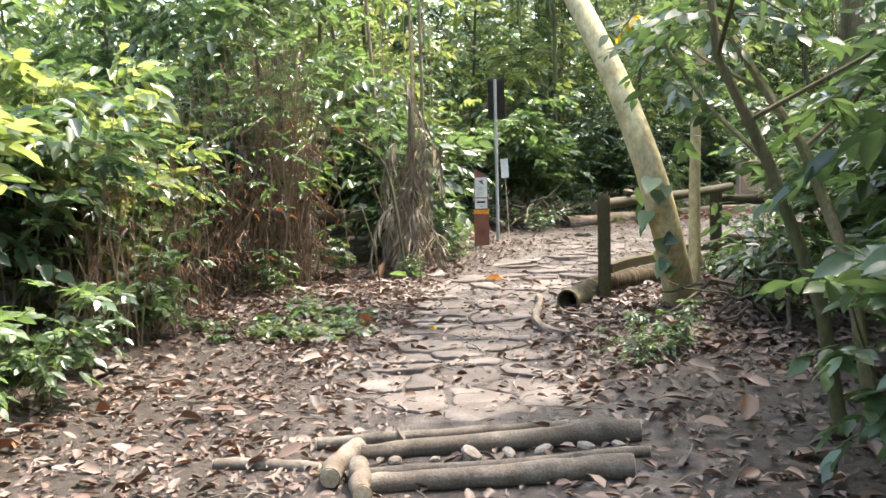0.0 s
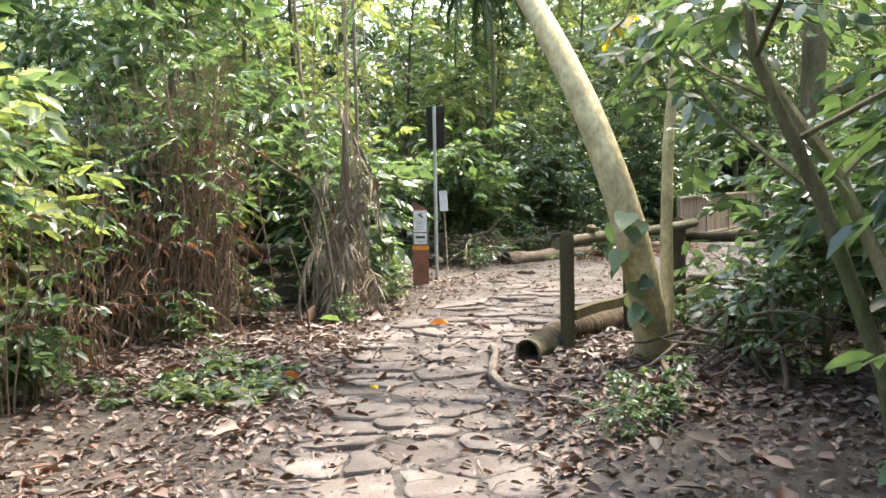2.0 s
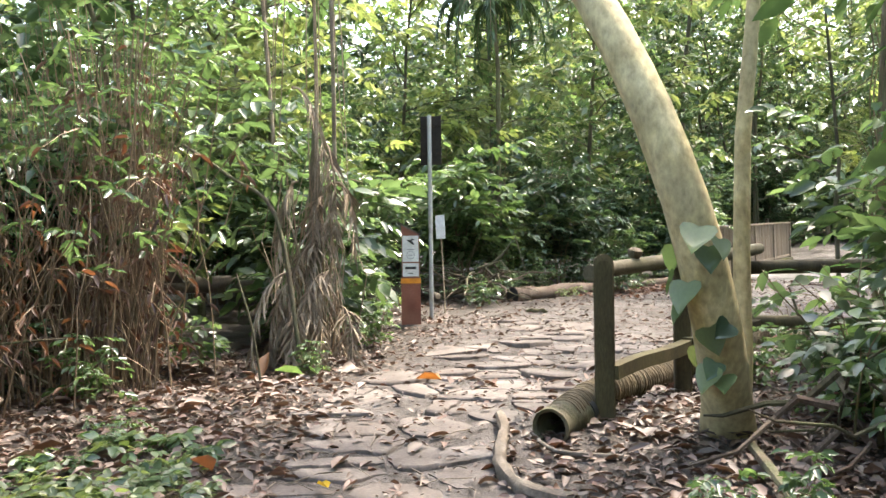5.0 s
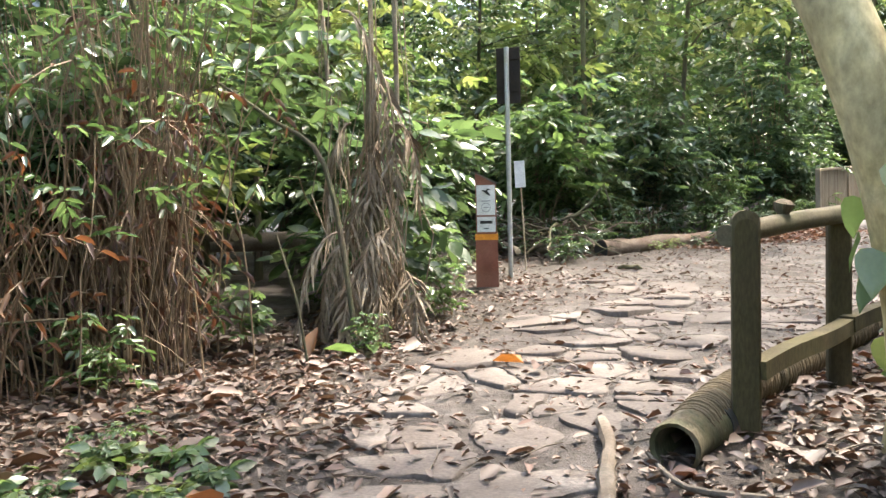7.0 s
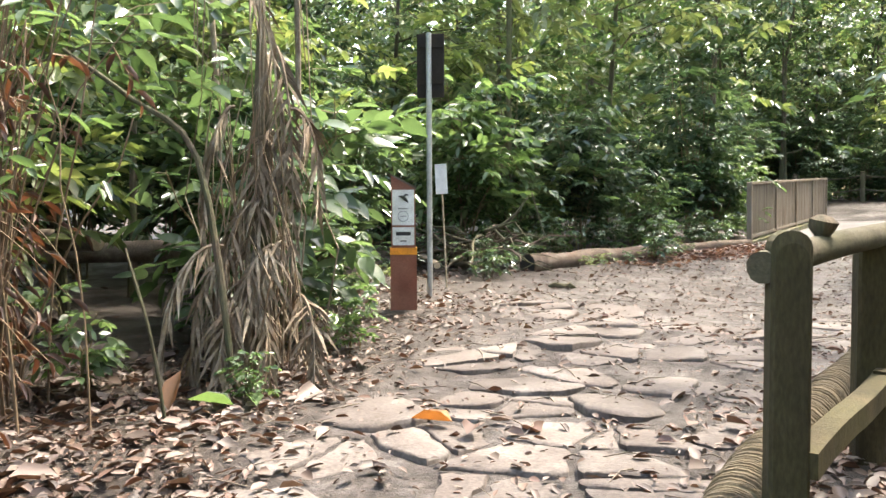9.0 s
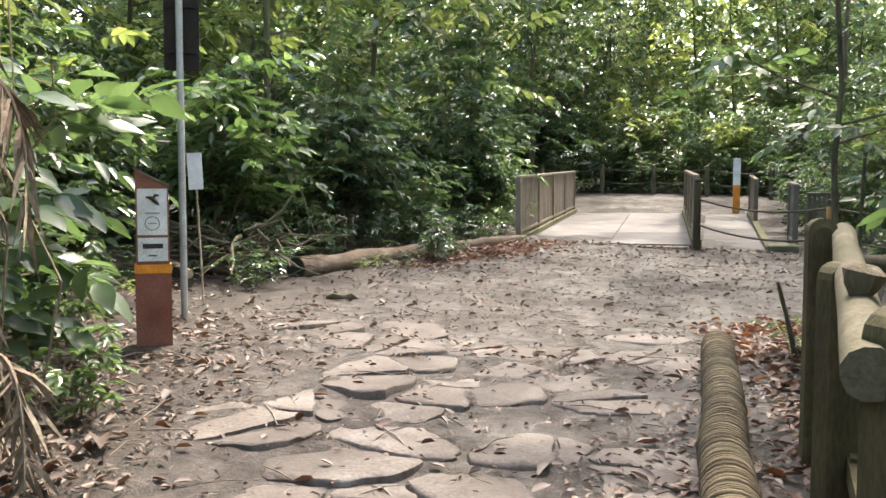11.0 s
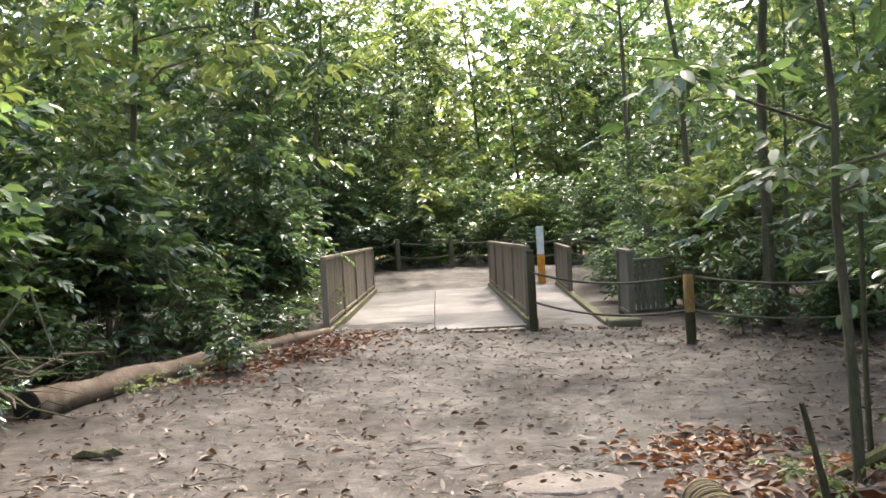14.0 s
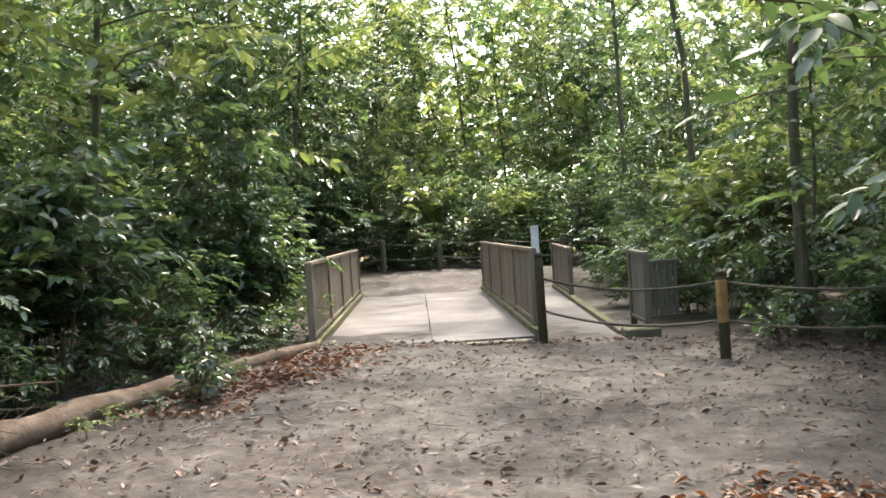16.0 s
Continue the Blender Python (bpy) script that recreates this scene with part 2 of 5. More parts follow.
L_ORANGE = leaf_material("orange_leaf", [(0.2, 0.085, 0.03), (0.24, 0.115, 0.04), (0.18, 0.09, 0.042)], (1.2, 0.9, 0.5), 0.25, 0.5)
L_DEAD = leaf_material("dead_leaf", [(0.03, 0.018, 0.013), (0.075, 0.043, 0.03), (0.14, 0.09, 0.065), (0.105, 0.053, 0.036), (0.155, 0.113, 0.09), (0.04, 0.025, 0.018), (0.095, 0.065, 0.05), (0.055, 0.033, 0.024), (0.12, 0.064, 0.045), (0.034, 0.021, 0.015)], (1.2, 0.9, 0.6), 0.12, 0.6, 0.0)
L_RUST = leaf_material("withered_leaf", [(0.06, 0.031, 0.02), (0.12, 0.066, 0.043), (0.2, 0.125, 0.085)], (1.4, 0.9, 0.5), 0.3, 0.6)


# ---- mesh tools ----
class Build:
    """Gathers vertices and faces for one mesh."""

    def __init__(self):
        self.v, self.f = [], []

    def add(self, v, f):
        k = len(self.v)
        self.v.extend([tuple(p) for p in v])
        self.f.extend([tuple(i + k for i in q) for q in f])

    def tube(self, pts, rads, n=8, cap=True, wob=0.0, rng=None):
        pts = [Vector(p) for p in pts]
        if isinstance(rads, (int, float)):
            rads = [rads] * len(pts)
        k = len(self.v)
        side = None
        for i, p in enumerate(pts):
            d = (pts[min(i + 1, len(pts) - 1)] - pts[max(i - 1, 0)])
            d = d.normalized() if d.length > 1e-9 else Vector((0, 0, 1))
            if side is None:
                side = d.orthogonal().normalized()
            side = (side - d * side.dot(d)).normalized()
            up = d.cross(side)
            for j in range(n):
                a = 2 * math.pi * j / n
                r = rads[i] * (1 + (rng.uniform(-wob, wob) if rng else 0))
                self.v.append(tuple(p + (side * math.cos(a) + up * math.sin(a)) * r))
        for i in range(len(pts) - 1):
            for j in range(n):
                a, b = k + i * n + j, k + i * n + (j + 1) % n
                self.f.append((a, b, b + n, a + n))
        if cap:
            self.f.append(tuple(k + j for j in reversed(range(n))))
            e = k + (len(pts) - 1) * n
            self.f.append(tuple(e + j for j in range(n)))

    def box(self, x0, y0, z0, x1, y1, z1, bev=0.0, m=None):
        """A box, its upright edges and top edge chamfered; m moves it."""
        b = bev
        if b <= 0:
            loops = [[(x0, y0, z0), (x1, y0, z0), (x1, y1, z0), (x0, y1, z0)], [(x0, y0, z1), (x1, y0, z1), (x1, y1, z1), (x0, y1, z1)]]
        else:
            def ring(e, z):
                return [(x0 + b + e, y0 + e, z), (x1 - b - e, y0 + e, z), (x1 - e, y0 + b + e, z), (x1 - e, y1 - b - e, z), (x1 - b - e, y1 - e, z), (x0 + b + e, y1 - e, z), (x0 + e, y1 - b - e, z), (x0 + e, y0 + b + e, z)]
            loops = [ring(b * 0.5, z0), ring(0, z0 + b * 0.5), ring(0, z1 - b * 0.5), ring(b * 0.5, z1)]
        self.loft(loops, m)

    def loft(self, loops, m=None):
        k, n = len(self.v), len(loops[0])
        for lp in loops:
            for p in lp:
                self.v.append(tuple(m @ Vector(p)) if m is not None else tuple(p))
        for i in range(len(loops) - 1):
            for j in range(n):
                a, b = k + i * n + j, k + i * n + (j + 1) % n
                self.f.append((a, b, b + n, a + n))
        self.f.append(tuple(k + j for j in reversed(range(n))))
        e = k + (len(loops) - 1) * n
        self.f.append(tuple(e + j for j in range(n)))

    def mesh(self, name, material, smooth=True, origin=(0, 0, 0)):
        me = bpy.data.meshes.new(name)
        o = origin
        me.from_pydata([(x - o[0], y - o[1], z - o[2]) for x, y, z in self.v], [], self.f)
        me.materials.append(material)
        if smooth:
            me.shade_smooth()
            me.set_sharp_from_angle(angle=radians(40))
        return me


def fast_mesh(name, V, quads, material):
    me = bpy.data.meshes.new(name)
    me.vertices.add(len(V))
    me.vertices.foreach_set("co", np.asarray(V, np.float32).ravel())
    n = len(quads)
    me.loops.add(4 * n)
    me.loops.foreach_set("vertex_index", np.asarray(quads, np.int32).ravel())
    me.polygons.add(n)
    me.polygons.foreach_set("loop_start", np.arange(0, 4 * n, 4, dtype=np.int32))
    me.update(calc_edges=True)
    me.validate()
    me.materials.append(material)
    return me


def round_leaves(name, P, axis, normal, length, width, material):
    """Broad leaves for plants close to the path: a rounded outline, a sunken midrib, a drooping wavy blade."""
    P, axis = np.asarray(P, float), unit(np.asarray(axis, float))
    side = unit(np.cross(np.asarray(normal, float), axis))
    nrm = np.cross(axis, side)
    L, W = np.asarray(length, float)[:, None], np.asarray(width, float)[:, None]
    cols = []
    for t, w in ((0.0, 0.04), (0.14, 0.3), (0.34, 0.48), (0.56, 0.46), (0.78, 0.28), (1.0, 0.02)):
        mid = P + axis * L * t - nrm * L * 0.2 * t * t
        lift = nrm * W * (0.2 * w + 0.03 * math.sin(9 * t))
        cols += [mid + side * W * w + lift, mid, mid - side * W * w + lift]
    V = np.stack(cols, 1).reshape(-1, 3)
    b = np.arange(len(P))[:, None] * 18
    Q = np.concatenate([b + np.array([[3 * k + j, 3 * k + j + 1, 3 * k + j + 4, 3 * k + j + 3]]) for k in range(5) for j in (0, 1)], 1).reshape(-1, 4)
    me = fast_mesh(name, V, Q, material)
    me.shade_smooth()
    return me


def unit(a):
    return a / np.maximum(np.linalg.norm(a, axis=1, keepdims=True), 1e-9)


def leaf_mesh(name, P, axis, normal, length, width, material, fold=0.22, droop=0.18):
    """Many pointed leaves, each folded along its midrib and drooping at the tip."""
    P, axis = np.asarray(P, float), unit(np.asarray(axis, float))
    side = unit(np.cross(np.asarray(normal, float), axis))
    nrm = np.cross(axis, side)
    L, W = np.asarray(length, float)[:, None], np.asarray(width, float)[:, None]
    up = nrm * W * fold
    a = P
    l1 = P + axis * L * 0.28 + side * W * 0.46 + up
    l2 = P + axis * L * 0.66 + side * W * 0.42 + up - nrm * L * droop * 0.35
    t = P + axis * L - nrm * L * droop
    r2 = P + axis * L * 0.66 - side * W * 0.42 + up - nrm * L * droop * 0.35
    r1 = P + axis * L * 0.28 - side * W * 0.46 + up
    V = np.stack([a, l1, l2, t, r2, r1], 1).reshape(-1, 3)
    b = np.arange(len(P))[:, None] * 6
    Q = np.concatenate([b + np.array([[0, 3, 2, 1]]), b + np.array([[0, 5, 4, 3]])], 1).reshape(-1, 4)
    return fast_mesh(name, V, Q, material)


def sprays(origin, heading, rng, length=(0.3, 0.6), leaves=(6, 11), leaf=(0.09, 0.15), ratio=0.42, twigs=None, jitter=0.25):
    """Leafy twigs: leaves in two rows along each, facing the sky. Returns the arrays that leaf_mesh takes."""
    P, A, N, L = [], [], [], []
    for o, h in zip(origin, heading):
        h = Vector(h).normalized()
        o = Vector(o)
        ln = rng.uniform(*length)
        n = rng.randint(*leaves)
        side = h.cross(Vector((0, 0, 1)))
        side = side.normalized() if side.length > 0.05 else Vector((1, 0, 0))
        side = (side + Vector((0, 0, rng.uniform(-0.5, 0.5)))).normalized()
        upn = side.cross(h)
        sag = rng.uniform(0.1, 0.5)
        end = o
        for i in range(n):
            s = (i + 0.6) / n
            p = o + h * (ln * s) - Vector((0, 0, 1)) * (sag * ln * s * s)
            d = h * (0.55 + 0.6 * s) + side * ((1 if i % 2 else -1) * (1.1 - 0.7 * s)) - Vector((0, 0, 0.25 + sag * s * 0.6))
            d += Vector((rng.gauss(0, jitter), rng.gauss(0, jitter), rng.gauss(0, jitter)))
            P.append(p)
            A.append(d)
            N.append(upn + Vector((rng.gauss(0, jitter * 2.0), rng.gauss(0, jitter * 2.0), rng.gauss(0, jitter) + 0.25)))
            L.append(rng.uniform(*leaf) * (1.0 - 0.35 * abs(s - 0.55)))
            end = p
        if twigs is not None:
            twigs.tube([o, (o + end) / 2 + Vector((0, 0, 0.05 * ln)), end], [0.006, 0.004, 0.002], 3, False)
    L = np.array(L)
    return [tuple(p) for p in P], [tuple(a) for a in A], [tuple(n) for n in N], L, L * ratio


def part(name, me, parent, label=""):
    """One mesh object under a thing or a part."""
    ob = new(name, me)
    ob.parent = parent
    if label:
        ob["label"] = label
    return ob


def thing(name, m, label, category, group="", kind=""):
    """The base of a thing, an Empty at the pose m."""
    ob = new(name)
    ob.empty_display_size = 0.1
    ob.matrix_basis = m
    return tagged(ob, label, category, group, kind)


def bump_at(x, y, a, b, r):
    return math.exp(-((x - a) ** 2 + (y - b) ** 2) / (r * r))


def gz(x, y):
    """Height of the ground."""
    xx, yy = max(-40, min(30, x)), max(-15, min(60, y))
    z = -0.108 - 0.0169 * xx + 0.0291 * yy
    z += 0.1 * bump_at(x, y, 0, 0, 2.5) - 0.1 * bump_at(x, y, -4.5, 5, 2) + 0.1 * bump_at(x, y, -9, 11.3, 1.8) + 0.09 * bump_at(x, y, -4.5, 8.2, 1.0)
    z += -0.16 * bump_at(x, y, -5.6, 15.2, 2.6) + 0.1 * bump_at(x, y, -8.5, 22, 3)
    z += 0.55 * max(0, min(1, (y - 29.5) / 6.5)) * math.exp(-((x + 7) / 12) ** 2) + 0.24 * bump_at(x, y, -3.8, 13.0, 0.85)
    return z


# ---- plan: the open ground; path line ----
CLEAR = [(2.5, -5), (1.6, 0), (0.5, 3.2), (-0.8, 5.6), (-1.9, 7.3), (-2.8, 8.6), (-3.2, 11), (-2.9, 13.5), (-1.6, 16), (-1.2, 19.5), (-2.2, 21.5), (-2.9, 24), (-3.4, 30), (-2.2, 35), (-3, 37.3), (-10, 37.3), (-10.2, 33), (-9.6, 27), (-9.2, 22.6), (-10.3, 19.4), (-11.5, 15.8), (-11.2, 13.6), (-9.9, 11.8), (-9.2, 9.8), (-9.0, 7.2), (-7.4, 4.6), (-5.6, 2.2), (-4.2, 0), (-3, -5)]
LINE = [(-2.55, 3.5), (-3.6, 4.5), (-4.5, 5.5), (-5.4, 6.65), (-6.15, 8.1), (-6.6, 9.6), (-6.7, 11.2), (-6.5, 13.0)]


def inside(x, y):
    c = False
    for (ax, ay), (bx, by) in zip(CLEAR, CLEAR[1:] + CLEAR[:1]):
        if (ay > y) != (by > y) and x < (bx - ax) * (y - ay) / (by - ay) + ax:
            c = not c
    return c


def seg_dist(x, y, pts):
    best = 1e9
    for (ax, ay), (bx, by) in zip(pts, pts[1:]):
        dx, dy = bx - ax, by - ay
        t = max(0, min(1, ((x - ax) * dx + (y - ay) * dy) / (dx * dx + dy * dy)))
        best = min(best, math.hypot(x - ax - t * dx, y - ay - t * dy))
    return best


def edge_dist(x, y):
    """Metres from the edge of the open ground; negative inside it."""
    d = seg_dist(x, y, CLEAR + CLEAR[:1])
    return -d if inside(x, y) else d


def trodden(x, y):
    d = seg_dist(x, y, LINE)
    a = max(0, 1 - max(0, d - 0.6) / 0.9)
    b = max(0, min(1, (1.0 - edge_dist(x, y) - 1.3) / 1.6)) * max(0, min(1, (y - 8) / 4)) * max(0, min(1, 1.4 - abs(x + 6.3) / 5)) * 0.8
    return max(a * 0.8, b) if d < 2.2 and y < 12 else max(a, b)


# ---- ground: one sheet to the horizon ----
def ground():
    def axis(lo, hi, step):
        fine = list(np.arange(lo, hi + step / 2, step))
        out = [1.0, 3, 7, 14, 30, 70, 160, 400, 1000, 2500]
        return [lo - o for o in reversed(out)] + fine + [hi + o for o in out]
    xs, ys = axis(-15, 4, 0.14), axis(-4, 38, 0.16)
    V, T = [], []
    for y in ys:
        for x in xs:
            z = gz(x, y)
            t = 0.0
            if -15.5 < x < 4.5 and -4.5 < y < 38.5:
                t = trodden(x, y)
                z += noise.noise((x * 0.9, y * 0.9, 3.0)) * 0.05 * (1 - 0.7 * t) + noise.noise((x * 3.1, y * 3.1, 7.0)) * 0.022
                e = edge_dist(x, y)
                if e > 0:
                    z += 0.10 * min(1, e) * (0.5 + noise.noise((x * 0.5, y * 0.5, 1.0)))
            V.append((x, y, z))
            T.append(t)
    w = len(xs)
    F = [(j * w + i, j * w + i + 1, (j + 1) * w + i + 1, (j + 1) * w + i) for j in range(len(ys) - 1) for i in range(w - 1)]
    me = bpy.data.meshes.new("ground")
    me.from_pydata(V, [], F)
    me.shade_smooth()
    me.materials.append(M_EARTH)
    me.attributes.new("trodden", 'FLOAT', 'POINT').data.foreach_set("value", np.array(T, np.float32))
    return tagged(new("ground", me), "brown earth forest floor, paler where trodden", "ground", kind="structure")


ground()

# ---- log steps at the start of the paving ----
def wooden_log(a, b, r0, r1, label, bend=0.0, knots=(), material=M_LOG, name="log", category="log", group="", n=14, cut=True, lift=0.0, z0=None, end=M_CUT):
    """A round log between two places on the ground, with uneven girth, pale cut ends, knots as swellings."""
    rng = random.Random(hash((round(a[0] * 100), round(b[1] * 100))) & 0xffff)
    a, b = Vector((*a, 0)), Vector((*b, 0))
    d = (b - a).normalized()
    s = Vector((-d.y, d.x, 0))
    base = Vector((a.x, a.y, gz(a.x, a.y) if z0 is None else z0))
    top = thing(name, pose(*base), label, category, group)
    pts, rads = [], []
    for i in range(n + 1):
        t = i / n
        r = r0 + (r1 - r0) * t
        r *= 1 + 0.2 * noise.noise((t * 6, a.x, a.y))
        for k, g in knots:
            r *= 1 + g * math.exp(-((t - k) / 0.04) ** 2)
        p = a.lerp(b, t) + s * (bend * math.sin(math.pi * t) + 0.035 * noise.noise((t * 3, b.x, 2)))
        z = (gz(a.x, a.y) * (1 - t) + gz(b.x, b.y) * t) + r * 0.72 + lift
        pts.append(Vector((p.x, p.y, z)) - base)
        rads.append(r)
    bd = Build()
    bd.tube(pts, rads, 14, True, 0.05, rng)
    part("bark", bd.mesh("bark", material), top)
    if cut:
        for e, q in ((0, 1), (-1, -2)):
            dd = (pts[e] - pts[q]).normalized()
            cb = Build()
            cb.tube([pts[e] - dd * 0.004, pts[e] + dd * 0.004, pts[e] + dd * 0.006], [rads[e] * 0.93, rads[e] * 0.9, rads[e] * 0.6], 14)
            part("cut_end", cb.mesh("cut_end", end), top, "dark rotted end" if end is M_BLACK else "pale sawn end")
    return top


wooden_log((-3.72, 3.13), (-2.62, 4.36), 0.042, 0.036, "dark weathered log laid across the trail as a step", 0.02, group="logs of the step")
wooden_log((-3.36, 3.1), (-2.28, 4.33), 0.052, 0.075, "thick brown log with a knotted end across the trail", 0.03, [(0.83, 0.25), (0.02, 0.2)], group="logs of the step")
wooden_log((-3.17, 2.86), (-2.1, 4.1), 0.036, 0.034, "slim pale brown log across the trail", -0.02, group="logs of the step")
wooden_log((-2.98, 2.78), (-2.02, 3.78), 0.05, 0.064, "thick grey-brown log with a forked end across the trail", 0.02, [(0.05, 0.25)], group="logs of the step")
wooden_log((-3.14, 2.7), (-3.42, 3.16), 0.06, 0.05, "short log stub wedged beside the step", group="logs of the step", lift=0.03)
wooden_log((-2.8, 2.62), (-3.12, 2.9), 0.052, 0.048, "short sawn log stub wedged between step logs", group="logs of the step", lift=0.05)
wooden_log((-3.95, 2.6), (-3.42, 2.9), 0.035, 0.04, "thin muddy pole lying in the mud beside the step", group="logs of the step", lift=-0.02)
# fallen trunks along the far edge and behind the sign
wooden_log((-10.33, 16.05), (-8.62, 21.5), 0.155, 0.075, "long fallen brown trunk with a dark rotted end", 0.12, [(0.08, 0.08), (0.22, 0.1), (0.45, 0.12), (0.7, 0.1)], M_ROT, "log", "log", n=34, end=M_BLACK, lift=-0.02)
wooden_log((-13.2, 16.0), (-11.2, 15.9), 0.05, 0.07, "fallen rotten branch lying behind the sign", 0.1, [], M_LOG, "fallen_branch", "branch")
wooden_log((-13.2, 16.4), (-10.9, 14.5), 0.06, 0.05, "thin fallen branch propped among debris", 0.1, [], M_LOG, "fallen_branch", "branch", lift=0.15)
wooden_log((-13.6, 9.6), (-10.8, 11.6), 0.11, 0.14, "grey fallen trunk lying behind the thicket", 0.1, [], M_LOG, "log", "log", lift=0.5)
wooden_log((-15.5, 8.2), (-11.2, 9.5), 0.12, 0.10, "grey fallen trunk lying behind the thicket", 0.1, [], M_LOG, "log", "log", lift=0.75)


def root(pts, r0, r1, label, name="root", category="root", material=M_LOG, n=8):
    x, y, z = pts[0]
    base = (x, y, gz(x, y))
    top = thing(name, pose(*base), label, category)
    P = []
    k = len(pts)
    for i in range((k - 1) * 4 + 1):
        t = i / 4
        a = min(int(t), k - 2)
        f = t - a
        p0, p1, p2, p3 = (Vector(pts[max(0, min(k - 1, a + j))]) for j in (-1, 0, 1, 2))
        p = 0.5 * ((2 * p1) + (p2 - p0) * f + (2 * p0 - 5 * p1 + 4 * p2 - p3) * f * f + (3 * p1 - p0 - 3 * p2 + p3) * f ** 3)
        P.append((p.x - base[0], p.y - base[1], p.z + gz(p.x, p.y) - base[2]))
    m = len(P)
    bd = Build()
    bd.tube(P, [(r0 + (r1 - r0) * i / (m - 1)) * (1 + 0.35 * noise.noise((i * 0.8, x, y))) for i in range(m)], n, True, 0.12, random.Random(3))
    part("wood", bd.mesh("wood", material), top)
    return top


root([(-5.32, 7.72, 0.05), (-5.08, 7.4, 0.06), (-4.93, 7.12, 0.04), (-4.72, 6.8, 0.05), (-4.45, 6.6, 0.03), (-4.15, 6.62, 0.0)], 0.035, 0.055, "bare tan winding root beside the stones", material=M_LOG)
root([(-4.2, 7.3, 0.02), (-4.55, 7.15, 0.05), (-4.9, 7.45, 0.03)], 0.018, 0.012, "thin bare root in the litter")
root([(-3.55, 7.6, 0.12), (-3.2, 7.0, 0.1), (-3.0, 6.6, 0.03)], 0.03, 0.015, "dark surface root running from the leaning tree", material=M_BARK)


def root_plate(x, y, n, size, seed, label):
    """A tangle of torn roots."""
    rng = random.Random(seed)
    top = thing("root_tangle", pose(x, y, gz(x, y)), label, "root tangle")
    for i in range(n):
        a = rng.uniform(0, 6.28)
        b = a + rng.gauss(0, 0.8)
        p = [Vector((0.3 * size * math.cos(a), 0.3 * size * math.sin(a), rng.uniform(0.1, 0.6)))]
        for k in range(4):
            p.append(p[-1] + Vector((math.cos(b) * size * 0.32 + rng.gauss(0, 0.09), math.sin(b) * size * 0.32 + rng.gauss(0, 0.09), rng.gauss(-0.03, 0.12))))
        p[-1].z = max(-0.05, min(p[-1].z, 0.5))
        bd = Build()
        r = rng.uniform(0.008, 0.03)
        bd.tube(p, [r, r * 0.9, r * 0.7, r * 0.5, r * 0.25], 6, False)
        part("root", bd.mesh("root", M_BARK if i % 3 else M_ROT), top)


root_plate(-11.1, 15.9, 70, 0.8, 1, "dark tangle of torn roots behind the sign")
root_plate(-9.0, 5.9, 20, 0.6, 2, "dark tangle of roots under the canes")
root_plate(-10.3, 6.3, 24, 0.8, 3, "dark tangle of roots under the thicket")
root_plate(-3.0, 7.9, 22, 0.5, 4, "dark tangle of roots beside the leaning tree")


# ---- ribbed edging roll beside the fence ----
def coir_roll():
    y0, y1, x, r = 7.41, 13.0, -4.73, 0.125
    base = (x, y0, gz(x, y0))
    top = thing("edging_roll", pose(*base), "brown ribbed roll edging the path, hollow at its end", "edging roll")

    def at(y):
        return Vector((0.03 * math.sin(y * 1.3) - 0.25 * min(1, (y - y0) / 3), y - y0, gz(x, y) - base[2] + r * 0.72))
    bd = Build()
    n = 70
    pts = [at(y0 + (y1 - y0) * i / n) for i in range(n + 1)]
    bd.tube(pts, [r * (1.0 if i < 2 else 0.97 if i == 2 else 0.9) * (1 + 0.03 * noise.noise((i * 0.2, 1, 5))) for i in range(n + 1)], 20, False, 0.02, random.Random(6))
    k = len(bd.v)
    bd.tube([pts[0], (pts[0][0], 0.5, pts[0][2] + 0.02)], [r * 0.84, r * 0.8], 20, False)
    for j in range(20):
        a, b = j, (j + 1) % 20
        bd.f.append((a, k + a, k + b, b))
    bd.f.append(tuple(n * 20 + j for j in range(20)))
    part("body", bd.mesh("body", M_BARK), top)
    # a solid black plug closes the hollow and paints the darkness inside it
    pl = Build()
    pl.tube([(pts[0][0], 0.42, pts[0][2] + 0.02), (pts[0][0], 0.48, pts[0][2] + 0.02)], r * 0.85, 20)
    part("core", pl.mesh("core", M_BLACK), top, "black plug for the dark inside of the roll")
    # the wound cord: one ring after the other
    co = Build()
    R, q = r * 0.92, 0.011
    for a in [2 * math.pi * i / 18 for i in range(18)]:
        co.v += [((R + q * math.cos(b)) * math.cos(a), q * 1.1 * math.sin(b), (R + q * math.cos(b)) * math.sin(a)) for b in (-1.5, -0.5, 0.5, 1.5)]
    for i in range(18):
        for j in range(3):
            co.f.append((i * 4 + j, i * 4 + j + 1, (i + 1) % 18 * 4 + j + 1, (i + 1) % 18 * 4 + j))
    me = co.mesh("coil", M_COIR)
    rng = random.Random(4)
    y = y0 + 0.24
    while y < y1 - 0.03:
        p, d = at(y), at(y + 0.05) - at(y - 0.05)
        ob = part("coil", me, top)
        s = rng.uniform(0.95, 1.03)
        ob.matrix_basis = pose(p.x, p.y, p.z, math.degrees(math.atan2(d.z, d.y)) + rng.gauss(0, 3), 0, -math.degrees(math.atan2(d.x, d.y)) + rng.gauss(0, 3))
        ob.scale = (s, 1, s)
        y += rng.uniform(0.023, 0.029)


coir_roll()


